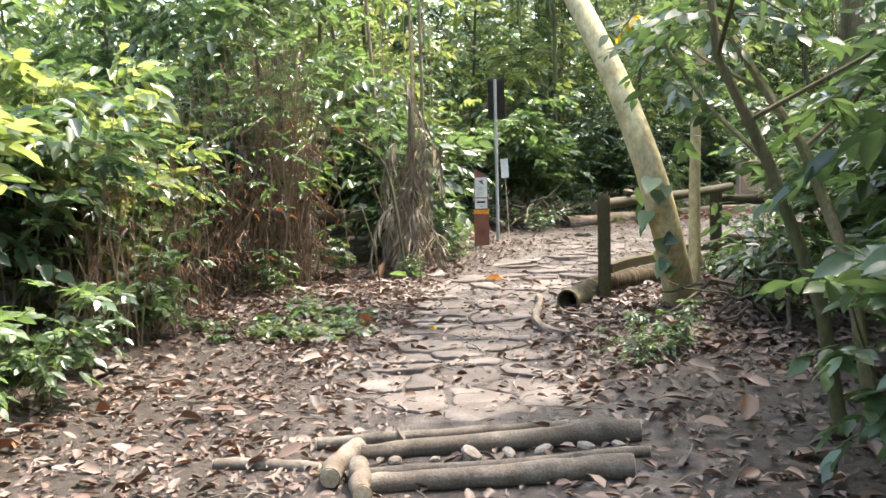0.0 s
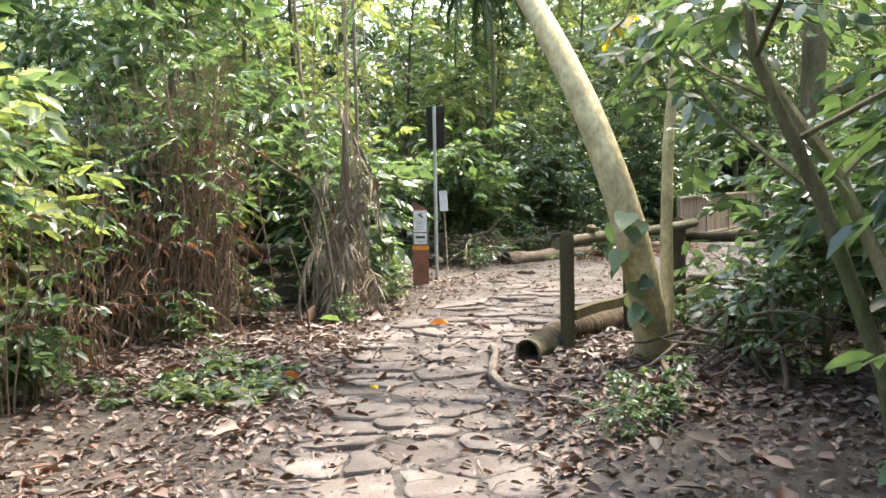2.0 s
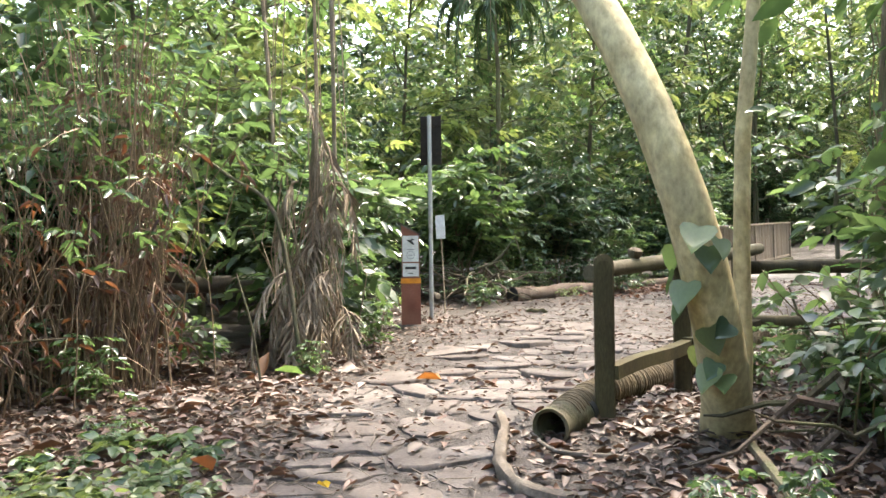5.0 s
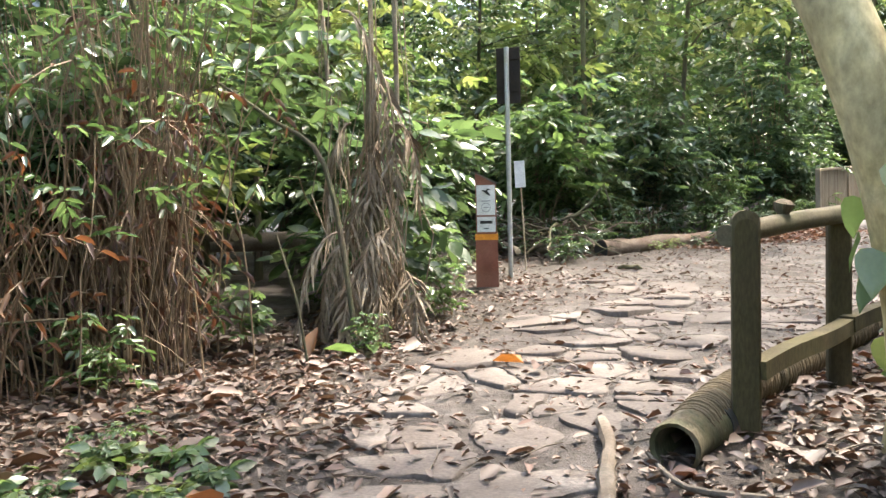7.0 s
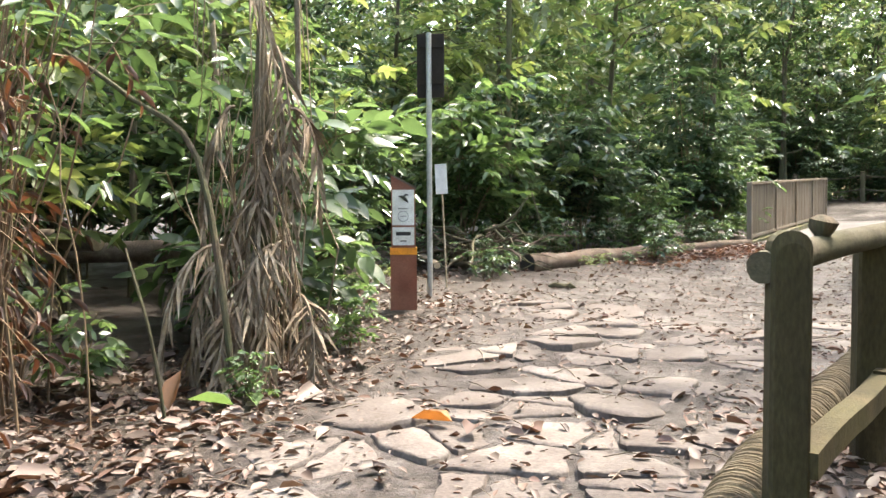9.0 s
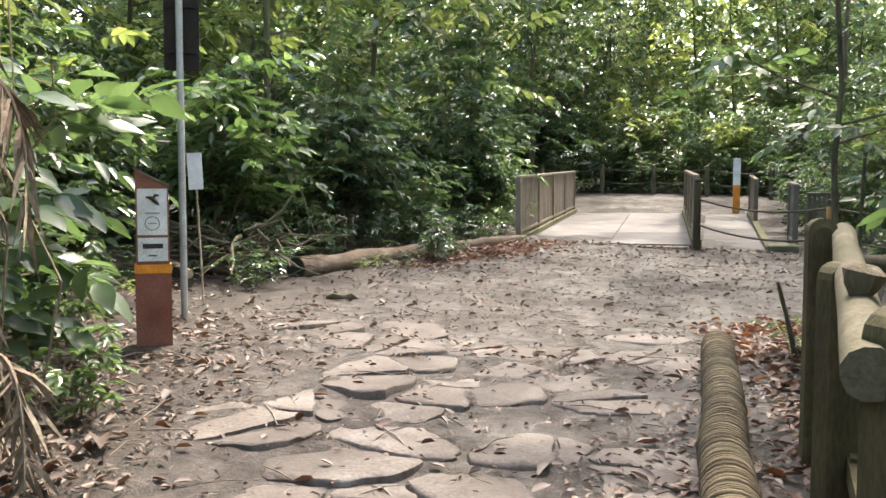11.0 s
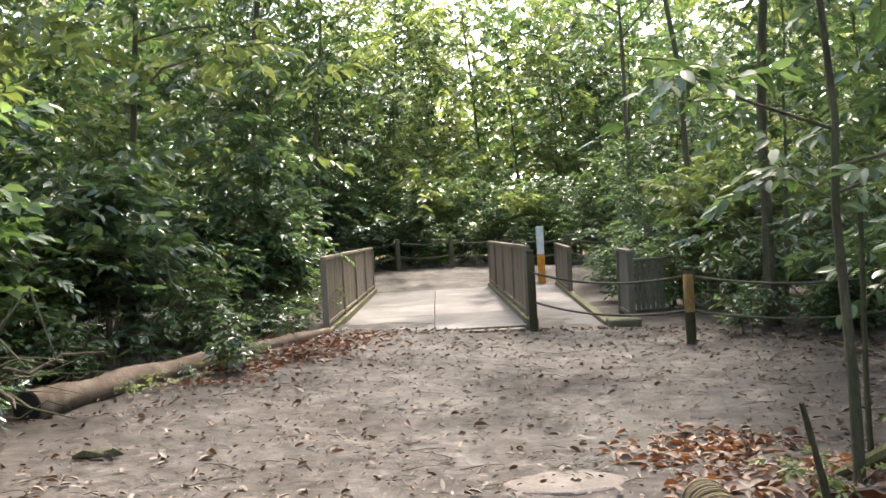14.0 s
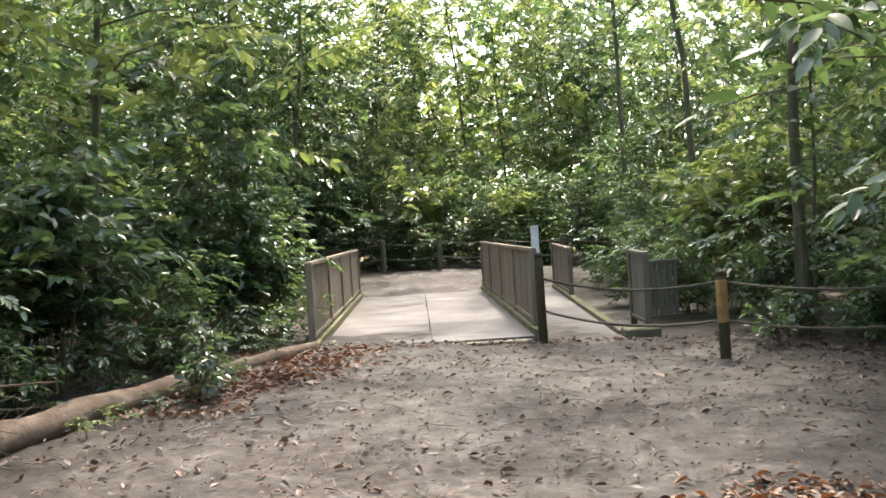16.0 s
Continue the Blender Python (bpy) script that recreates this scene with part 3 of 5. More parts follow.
# ---- log-rail fence ----
def fence():
    top = thing("fence", pose(-4.62, 7.96, gz(-4.62, 7.96)), "weathered wooden fence with round rails beside the path", "fence")
    ox, oy, oz = top.matrix_basis.translation

    def post(x, y, h, turn, w=0.135, d=0.11):
        prof = []
        for a in range(9):
            t = math.pi * a / 8
            prof.append((w / 2 * math.cos(t), h - w / 2 + w / 2 * math.sin(t) * 0.9))
        prof = [(w / 2, -0.25)] + prof + [(-w / 2, -0.25)]
        bd = Build()
        m = pose(x - ox, y - oy, gz(x, y) - oz, 0, 0, turn)
        c = 0.012
        loops = []
        for yy, k in ((-d / 2, 1 - c / w * 2), (-d / 2 + c, 1), (d / 2 - c, 1), (d / 2, 1 - c / w * 2)):
            loops.append([(px * k, yy, pz * (k if pz < 0 else 1) - (c * (1 - k) * 20 if pz > 0.3 else 0)) for px, pz in prof])
        bd.loft(loops, m)
        part("post", bd.mesh("post", M_DARKWOOD, False), top)

    posts = [(-4.62, 7.96), (-4.58, 9.3), (-4.52, 10.62), (-2.7, 10.75), (-0.9, 10.9), (0.9, 11.0)]
    for i, (x, y) in enumerate(posts):
        post(x, y, 1.24 if i == 2 else 1.13, 28 if i < 2 else 8)

    def rail(a, b, za, zb, r, material=M_RAIL, square=False):
        bd = Build()
        n = 10
        pts = []
        for i in range(n + 1):
            t = i / n
            pts.append((a[0] + (b[0] - a[0]) * t - ox, a[1] + (b[1] - a[1]) * t - oy, za + (zb - za) * t - oz + 0.01 * math.sin(t * 7)))
        bd.tube(pts, [r * (1 + 0.05 * noise.noise((i * 0.7, a[0], a[1]))) for i in range(n + 1)], 4 if square else 12, True, 0.025, random.Random(9))
        part("rail", bd.mesh("rail", material, not square), top)
    rail((-4.69, 7.9), (-4.4, 10.8), 1.27, 1.42, 0.056)
    lump = Build()
    lump.tube([(-4.635 - ox + 0.2 * (z - 1.34), 8.5 - oy, z - oz) for z in (1.34, 1.36, 1.385, 1.42, 1.44)], [0.02, 0.03, 0.05, 0.052, 0.028], 9, True, 0.14, random.Random(5))
    part("stub", lump.mesh("stub", M_BARK), top, "dark broken wooden stub on the rail")
    rail((-4.56, 7.95), (-4.5, 9.4), 0.60, 0.68, 0.065, M_DARKWOOD, True)
    rail((-4.5, 9.2), (-4.4, 10.7), 0.68, 0.72, 0.065, M_DARKWOOD, True)
    rail((-4.5, 10.78), (-0.9, 11.02), 1.25, 1.25, 0.065, M_DARKWOOD)
    rail((-4.45, 10.74), (-0.9, 10.98), 0.75, 0.72, 0.06, M_DARKWOOD)
    rail((-0.9, 11.02), (1.4, 11.1), 1.25, 1.25, 0.065, M_DARKWOOD)


fence()


# ---- sign bollard, tall sign, small white sign ----
def bollard():
    x, y = -8.95, 11.3
    top = thing("sign_bollard", pose(x, y, gz(x, y), 0, 0, 38), "red-brown trail marker post with white panels and an orange band", "trail marker")
    w, d = 0.125, 0.075
    u = w * 0.92

    def slab(name, q, e, za, zb, material, label=""):
        """A block of half width q and half depth e; its top and foot may slope down to one side."""
        bd = Build()
        top_z = zb if isinstance(zb, tuple) else (zb, zb)
        low_z = za if isinstance(za, tuple) else (za, za)
        bd.loft([[(-q, -e, low_z[0]), (q, -e, low_z[1]), (q, e, low_z[1]), (-q, e, low_z[0])], [(-q, -e, top_z[0]), (q, -e, top_z[1]), (q, e, top_z[1]), (-q, e, top_z[0])]])
        return part(name, bd.mesh(name, material, False), top, label)

    slab("lower_body", w, d, -0.2, 0.575, M_RUST)
    slab("band", w + 0.004, d + 0.004, 0.575, 0.64, M_ORANGE, "orange painted band")
    slab("upper_body", u, d, 0.64, (1.325, 1.2), M_RUST)
    slab("cap", u + 0.01, d + 0.01, (1.328, 1.2), (1.345, 1.217), M_LOG, "sloping wooden cap")
    for z0, z1 in ((0.665, 0.835), (0.855, 1.19)):
        bd = Build()
        bd.box(-u + 0.012, -d - 0.008, z0, u - 0.012, -d - 0.002, z1)
        pn = part("panel", bd.mesh("panel", M_WHITE, False), top, "white printed panel")
        if z0 > 0.7:
            ring = Build()
            cz = 0.94
            ring.tube([(0.05 * math.cos(k / 12 * 2 * math.pi), -d - 0.0105, cz + 0.05 * math.sin(k / 12 * 2 * math.pi)) for k in range(13)], 0.004, 5)
            ring.box(-0.05, -d - 0.011, cz + 0.068, 0.05, -d - 0.0095, cz + 0.078)
            ring.box(-0.03, -d - 0.011, cz - 0.005, 0.03, -d - 0.0095, cz + 0.005)
            part("pictogram", ring.mesh("pictogram", M_GREYINK, False), pn)
            fig = Build()
            cz = 1.1
            fig.tube([(-0.045, -d - 0.011, cz + 0.03), (-0.01, -d - 0.011, cz + 0.025), (0.02, -d - 0.011, cz), (0.05, -d - 0.011, cz - 0.03)], [0.004, 0.013, 0.015, 0.004], 6)
            fig.tube([(0.0, -d - 0.011, cz + 0.015), (0.025, -d - 0.011, cz + 0.045), (0.05, -d - 0.011, cz + 0.04)], [0.006, 0.011, 0.005], 6)
            part("pictogram", fig.mesh("pictogram", M_BLACK, False), pn)
        else:
            for x0, x1, za, zb in ((-0.07, 0.07, 0.757, 0.792), (-0.03, 0.03, 0.7, 0.71)):
                bars = Build()
                bars.box(x0, -d - 0.0105, za, x1, -d - 0.009, zb)
                part("lettering", bars.mesh("lettering", M_BLACK, False), pn)
    ft = Build()
    ft.loft([[(0.32 * k * math.cos(a) * (1 + 0.1 * math.sin(3 * a)), 0.26 * k * math.sin(a), z) for a in [2 * math.pi * i / 14 for i in range(14)]] for k, z in ((1.15, -0.06), (1.0, 0.0), (0.75, 0.025), (0.45, 0.045))])
    part("footing", ft.mesh("footing", M_EARTH), top, "earth-covered footing")


bollard()


def tall_sign():
    x, y = -9.83, 12.9
    top = thing("signpost", pose(x, y, gz(x, y), 0, 0, 30), "tall grey metal signpost carrying a dark board seen from behind", "signpost")
    bd = Build()
    bd.tube([(0, 0, -0.3), (0, 0, 1.5), (0, 0, 3.05)], 0.033, 14)
    part("pole", bd.mesh("pole", M_STEEL), top)
    m = pose(0, 0.045, 2.67, 0, 0, 0)
    b1 = Build()
    b1.box(-0.145, 0.0, -0.36, 0.175, 0.018, 0.38, 0.006, m)
    part("board", b1.mesh("board", M_SIGNBACK, False), top)
    for z in (-0.2, 0.22):
        b2 = Build()
        b2.box(-0.13, -0.012, z, 0.16, -0.001, z + 0.035, 0, m)
        part("bracket", b2.mesh("bracket", M_SIGNBACK, False), top)


tall_sign()


def white_sign():
    x, y = -10.2, 13.75
    top = thing("small_sign", pose(x, y, gz(x, y), 0, -2.5, 32), "small white notice plate on a thin pale stake", "sign")
    bd = Build()
    bd.tube([(0, 0, -0.2), (0.005, 0, 0.6), (0, 0, 1.5)], 0.011, 8)
    part("stake", bd.mesh("stake", M_CUT), top)
    b1 = Build()
    b1.box(-0.075, -0.02, 1.2, 0.075, -0.012, 1.58, 0.0)
    part("plate", b1.mesh("plate", M_WHITE, False), top)


white_sign()


# ---- bridge and side walkway ----
BX, BY, BZ = -6.98, 21.75, 0.73
BRIDGE = pose(BX, BY, BZ, 2.1, 0, 3.7)


def railing(parent, x, y0, y1, h, material, step=0.105, z0=0.08):
    """A panel of upright slats between end posts, with top and foot rail; local to the parent."""
    rl = new("railing")
    rl.parent = parent
    n = int((y1 - y0) / step)
    slat = Build()
    slat.box(-0.011, -0.041, 0, 0.011, 0.041, h - z0 - 0.05, 0.004)
    me = slat.mesh("slat", material, False)
    for i in range(n):
        ob = part("slat", me, rl)
        ob.location = (x, y0 + (i + 0.5) * (y1 - y0) / n, z0 + 0.04)
    for y in np.arange(y0, y1 + 0.1, (y1 - y0) / max(1, round((y1 - y0) / 2.4))):
        bd = Build()
        bd.box(x - 0.05, y - 0.05, -0.15, x + 0.05, y + 0.05, h + 0.02, 0.01)
        part("post", bd.mesh("post", material, False), rl)
    for za, zb, w in ((h - 0.02, h + 0.035, 0.05), (z0, z0 + 0.06, 0.035)):
        bd = Build()
        bd.box(x - w, y0 - 0.02, za, x + w, y1 + 0.02, zb, 0.01)
        part("rail", bd.mesh("rail", material, False), rl)
    return rl


def bridge():
    top = thing("bridge", BRIDGE, "concrete footbridge with brown wooden slat railings", "footbridge")
    rows = [(0, 2.4), (2.4, 4.9), (4.9, 7.4), (7.4, 9.9)]
    for a, b in rows:
        for x0, x1 in ((-1.6, -0.02), (-0.02, 1.46)):
            bd = Build()
            bd.box(x0 + 0.006, a + 0.006, -0.16, x1 - 0.006, b - 0.006, 0.0, 0.012)
            part("deck_slab", bd.mesh("deck_slab", M_CONC, False), top)
    for x in (-1.7, 1.52):
        bd = Build()
        bd.box(x - 0.09, -0.1, -0.2, x + 0.09, 9.95, 0.1, 0.02)
        part("curb", bd.mesh("curb", M_MOSS, False), top, "mossy edge beam")
    railing(top, -1.7, 0.1, 9.8, 1.2, M_SLAT, z0=0.14)
    railing(top, 1.52, 0.35, 9.8, 1.2, M_SLAT, z0=0.14)
    bd = Build()
    bd.box(-1.7, -0.2, -0.35, 1.4, -0.005, -0.03, 0.02)
    part("threshold", bd.mesh("threshold", M_LOG, False), top, "dark worn threshold beam")


bridge()


def walkway():
    top = thing("side_walkway", pose(-5.38, 21.72, 0.59, 3.0, 0, 1), "pale concrete side walkway with grey slat railing panels", "walkway")
    for i in range(4):
        bd = Build()
        bd.box(0.02, i * 2.3 + 0.006, -0.18, 1.1, i * 2.3 + 2.294, 0.0, 0.012)
        part("slab", bd.mesh("slab", M_CONC, False), top)
    bd = Build()
    bd.box(1.11, 0.6, -0.2, 1.25, 9.2, 0.07, 0.02)
    part("curb", bd.mesh("curb", M_MOSS, False), top, "mossy edge beam")
    bd = Build()
    bd.box(1.12, 0.12, -0.2, 1.62, 0.55, 0.14, 0.04)
    part("end_block", bd.mesh("end_block", M_MOSS, False), top, "mossy end block")
    railing(top, 1.62, 0.95, 2.0, 1.14, M_GREYSLAT, 0.085)
    railing(top, 1.2, 6.3, 9.3, 1.05, M_SLAT, 0.1)
    sub = new("angled_railing")
    sub.parent = top
    sub.matrix_basis = pose(1.95, 2.3, -0.1, 0, 0, -70)
    for i in range(6):
        bd = Build()
        bd.box(-0.011, i * 0.1, 0.1, 0.011, i * 0.1 + 0.07, 1.0, 0.004)
        part("slat", bd.mesh("slat", M_GREYSLAT, False), sub)
    for z in (0.08, 1.0):
        bd = Build()
        bd.box(-0.04, -0.03, z, 0.04, 0.62, z + 0.05, 0.01)
        part("rail", bd.mesh("rail", M_GREYSLAT, False), sub)


walkway()


# ---- rope fences ----
def rope_fence(posts, label, sags=(0.9, 0.45), low=1.03, r=0.062, tall=0.0, knob=True):
    x0, y0, zz = posts[0]
    top = thing("rope_fence", pose(x0, y0, zz), label, "rope fence")
    for k, (x, y, z) in enumerate(posts):
        bd = Build()
        h = tall if k == 0 and tall else low
        ring = [(r, -0.3), (r * 1.02, 0.4), (r * 0.98, h - 0.09), (r * 0.8, h - 0.075), (r * 0.8, h - 0.06), (r, h - 0.045), (r * 0.9, h - 0.015), (r * 0.45, h)]
        bd.tube([(x - x0, y - y0, z - zz + q) for _, q in ring], [p for p, _ in ring], 14, True, 0.02, random.Random(int(x * 10) & 255))
        ob = part("post", bd.mesh("post", M_DARKWOOD if knob else M_RAIL), top)
        # thin amber sleeve on the second post, coloured like wood in the light
        if knob and k == 1:
            sl = Build()
            sl.tube([(x - x0, y - y0, z - zz + q) for q in (0.42, 0.44, 0.7, h - 0.13, h - 0.11)], [r * 1.02, r * 1.07, r * 1.06, r * 1.05, r * 1.0], 14, True, 0.02, random.Random(3))
            part("bared_wood", sl.mesh("bared_wood", M_AMBER), ob, "amber sleeve colouring the upper post as lit wood")
    for (ax, ay, az), (bx, by, bz) in zip(posts, posts[1:]):
        ln = math.hypot(bx - ax, by - ay)
        for hh in sags:
            bd = Build()
            pts = []
            for i in range(15):
                t = i / 14
                pts.append((ax + (bx - ax) * t - x0, ay + (by - ay) * t - y0, az + (bz - az) * t - zz + hh - 0.05 * ln * 4 * t * (1 - t)))
            bd.tube(pts, 0.017, 6)
            part("rope", bd.mesh("rope", M_ROPE), top)


def gpt(x, y, d=0.0):
    return (x, y, gz(x, y) + d)


rope_fence([gpt(-5.45, 21.62), gpt(-3.5, 19.75), gpt(-0.6, 19.5), gpt(2.2, 20.0)], "mossy wooden posts joined by two sagging ropes", tall=1.25)
rope_fence([gpt(-11.2, 35.8), gpt(-9.1, 36.0), gpt(-7.35, 36.0), gpt(-5.6, 35.8), gpt(-3.6, 35.5), gpt(-1.6, 34.8)], "grey wooden posts joined by two ropes beyond the bridge", knob=False, r=0.075)


def marker():
    x, y = -4.7, 32.0
    top = thing("trail_marker", pose(x, y, gz(x, y)), "slim white marker post with an orange foot beside the walkway", "trail marker")
    bd = Build()
    bd.box(-0.1, -0.06, 0.78, 0.1, 0.06, 1.55, 0.01)
    part("upper_body", bd.mesh("upper_body", M_WHITE, False), top)
    bd = Build()
    bd.box(-0.102, -0.062, -0.2, 0.102, 0.062, 0.78, 0.01)
    part("lower_body", bd.mesh("lower_body", M_ORANGE, False), top, "orange painted foot")


marker()

# ---- plants ----
def stem_points(rng, h, lean, wig=0.06, n=6):
    a = rng.uniform(0, 2 * math.pi)
    out = []
    wx, wy = 0.0, 0.0
    for i in range(n + 1):
        t = i / n
        if i:
            wx += rng.gauss(0, wig)
            wy += rng.gauss(0, wig)
        out.append(Vector((math.cos(a) * lean * t ** 1.4 + wx * t, math.sin(a) * lean * t ** 1.4 + wy * t, h * t)))
    return out


def along(pts, t):
    k = t * (len(pts) - 1)
    i = min(int(k), len(pts) - 2)
    return pts[i].lerp(pts[i + 1], k - i)


def shrub(label, h, spread, stems, count, leaf, material, seed, low=0.2, spray=(0.3, 0.6), leaves=(7, 12), ratio=0.42, twig=M_TWIG, stem_r=0.012, name="shrub", category="shrub", blades=leaf_mesh):
    """A shrub: several stems, twigs all along them, leaves in rows."""
    rng = random.Random(seed)
    top = thing(name, pose(0, 0, -200), label, category)
    st = Build()
    O, H = [], []
    lines = []
    for i in range(stems):
        p = stem_points(rng, h * rng.uniform(0.6, 1.0), spread * rng.uniform(0.3, 1.0))
        off = Vector((rng.gauss(0, 0.08), rng.gauss(0, 0.08), 0))
        p = [q + off for q in p]
        p[0].z -= 0.15
        r = stem_r * rng.uniform(0.7, 1.3)
        st.tube(p, [r * (1 - 0.75 * j / 6) for j in range(7)], 5, False)
        lines.append(p)
    for i in range(count):
        p = rng.choice(lines)
        t = low + (1 - low) * rng.random() ** 0.8
        o = along(p, t)
        a = rng.uniform(0, 2 * math.pi)
        d = Vector((math.cos(a), math.sin(a), rng.uniform(-0.25, 0.65)))
        reach = rng.uniform(0, 0.35) * spread
        e = o + Vector((d.x, d.y, abs(d.z) * 0.5)) * reach
        if reach > 0.1:
            st.tube([o, e], [0.005, 0.004], 3, False)
        O.append(e)
        H.append(d)
    tagged(part("branchwork", st.mesh("branchwork", twig), top), kind="stuff")
    P, A, N, L, W = sprays(O, H, rng, spray, leaves, leaf, ratio, st)
    tagged(part("foliage", blades("foliage", P, A, N, L, W, material), top), kind="stuff")
    return top


def slim_tree(label, h, crown0, radius, count, leaf, material, seed, trunk_r=0.06, bark=M_BARK, limbs=10, lean=0.5, spray=(0.4, 0.9), leaves=(7, 12), name="tree", ratio=0.42):
    """A forest tree: tapered trunk, rising limbs, leafy twigs gathered in clumps round the limbs."""
    rng = random.Random(seed)
    top = thing(name, pose(0, 0, -200), label, "tree")
    tb = Build()
    p = stem_points(rng, h, lean, 0.12, 9)
    p[0].z -= 0.3
    tb.tube(p, [trunk_r * (1.5 if j == 0 else 1 - 0.085 * j) for j in range(10)], 9, False, 0.04, rng)
    O, H = [], []
    ends = []
    for i in range(limbs):
        t = crown0 / h + (1 - crown0 / h) * (i + rng.random()) / limbs
        o = along(p, min(t, 0.99))
        a = i * 2.4 + rng.uniform(-0.5, 0.5)
        ln = radius * rng.uniform(0.5, 1.0) * (1.1 - 0.5 * (i / limbs))
        q = [o]
        for k in range(1, 4):
            q.append(o + Vector((math.cos(a + 0.15 * k), math.sin(a + 0.15 * k), 0.35 + rng.uniform(-0.25, 0.15))) * (ln * k / 3))
        tb.tube(q, [trunk_r * 0.35, trunk_r * 0.25, trunk_r * 0.16, trunk_r * 0.06], 5, False)
        ends.append((q, ln))
    for i in range(count):
        q, ln = rng.choice(ends)
        t = rng.uniform(0.25, 1.0)
        o = along(q, t)
        sp = 0.16 * radius + 0.15
        O.append(o + Vector((rng.gauss(0, sp), rng.gauss(0, sp), rng.gauss(0, sp * 0.7))))
        a = rng.uniform(0, 2 * math.pi)
        H.append(Vector((math.cos(a), math.sin(a), rng.uniform(-0.4, 0.4))))
    tw = Build()
    P, A, N, L, W = sprays(O, H, rng, spray, leaves, leaf, ratio, tw)
    part("trunk", tb.mesh("trunk", bark), top)
    cr = part("crown", leaf_mesh("crown", P, A, N, L, W, material), top)
    tagged(part("twigwork", tw.mesh("twigwork", M_TWIG, False), cr), kind="stuff")
    return top


GR = random.Random(11)
USED = set()


def put(proto, x, y, turn=None, scale=1.0, sink=0.0):
    """Stands a plant on the ground: the first time the plant itself, then copies."""
    m = pose(x, y, gz(x, y) - sink, 0, 0, GR.uniform(0, 360) if turn is None else turn)
    if proto.name not in USED:
        USED.add(proto.name)
        proto.matrix_basis = m
        proto.scale = (scale,) * 3
        return proto
    ob = copy_thing(proto, m)
    ob.scale = (scale,) * 3
    return ob


BUSH = [
    shrub("leafy green broad-leaved shrub", 2.5, 1.0, 8, 120, (0.14, 0.25), L_GREEN, 1, 0.4, ratio=0.5),
    shrub("dense dark green shrub", 1.7, 0.9, 9, 125, (0.09, 0.17), L_DARK, 2, 0.08, ratio=0.52),
    shrub("bright yellow-green leafy shrub", 2.8, 1.1, 9, 120, (0.15, 0.27), L_BRIGHT, 3, 0.42, ratio=0.5),
    shrub("tall green shrub of slender stems", 3.4, 0.9, 10, 130, (0.12, 0.21), L_GREEN, 4, 0.15, ratio=0.5),
    shrub("tall dark glossy-leaved shrub", 3.2, 1.0, 9, 125, (0.13, 0.22), L_DARK, 5, 0.1, ratio=0.52),
]
LOW = [
    shrub("low green undergrowth plant", 0.75, 0.45, 6, 42, (0.07, 0.14), L_GREEN, 21, 0.1, (0.12, 0.3), (5, 8), 0.5, stem_r=0.006, name="undergrowth_plant", category="plant"),
    shrub("low dark green undergrowth plant", 0.6, 0.5, 6, 46, (0.06, 0.12), L_DARK, 22, 0.05, (0.12, 0.28), (5, 8), 0.5, stem_r=0.006, name="undergrowth_plant", category="plant"),
    shrub("small bright green seedling plant", 0.45, 0.3, 5, 22, (0.06, 0.11), L_BRIGHT, 23, 0.1, (0.1, 0.2), (4, 6), 0.5, stem_r=0.004, name="seedling", category="plant"),
]
BIGLEAF = shrub("overhanging plant with large oval green leaves", 1.5, 0.7, 7, 44, (0.16, 0.26), L_GREEN, 31, 0.2, (0.25, 0.45), (4, 7), 0.5, name="shrub", blades=round_leaves)
TREES = [
    slim_tree("slender forest tree with dense green crown", 9.5, 1.8, 2.7, 240, (0.16, 0.29), L_GREEN, 41, 0.055, limbs=20, lean=0.9, ratio=0.5),
    slim_tree("slender dark-leaved forest tree", 8.5, 1.2, 2.5, 230, (0.15, 0.27), L_DARK, 42, 0.045, limbs=20, lean=0.8, ratio=0.52),
    slim_tree("slender bright-leaved forest tree", 10.5, 2.3, 2.8, 240, (0.17, 0.3), L_BRIGHT, 43, 0.06, limbs=20, lean=1.0, ratio=0.5),
    slim_tree("tall thin green forest tree", 7.0, 0.8, 2.3, 220, (0.15, 0.25), L_GREEN, 44, 0.04, limbs=18, lean=0.8, ratio=0.52),
]
# canopy trees, added mainly so that their high crowns shade the ground
TALL = [
    slim_tree("tall canopy tree with a spreading green crown, added for shade", 13.5, 6.5, 5.0, 270, (0.22, 0.36), L_GREEN, 51, 0.085, limbs=16, lean=1.0, spray=(0.7, 1.3), leaves=(9, 14)),
    slim_tree("tall canopy tree with a bright spreading crown, added for shade", 14.5, 7.0, 5.2, 270, (0.22, 0.36), L_BRIGHT, 52, 0.08, limbs=16, lean=1.0, spray=(0.7, 1.3), leaves=(9, 14)),
]


def hollow(x, y):
    """The open forest floor between the canes and the dead palm."""
    k = -8.4 - x
    return -0.3 < k < 6 and 7.5 + k * 0.3 < y < 9.0 + k * 0.75


def scatter(protos, n, x0, x1, y0, y1, gap, near, far, smin=0.8, smax=1.25, seed=0):
    """Plants over a stretch of the plan, at least gap apart, from near to far metres off the open ground."""
    rng = random.Random(seed)
    spots = []
    tries = 0
    while len(spots) < n and tries < n * 60:
        tries += 1
        x, y = rng.uniform(x0, x1), rng.uniform(y0, y1)
        e = edge_dist(x, y)
        if e < near or e > far or (hollow(x, y) and protos is not TREES) or any((x - a) ** 2 + (y - b) ** 2 < gap * gap for a, b in spots):
            continue
        spots.append((x, y))
        put(rng.choice(protos), x, y, rng.uniform(0, 360), rng.uniform(smin, smax))
    return spots


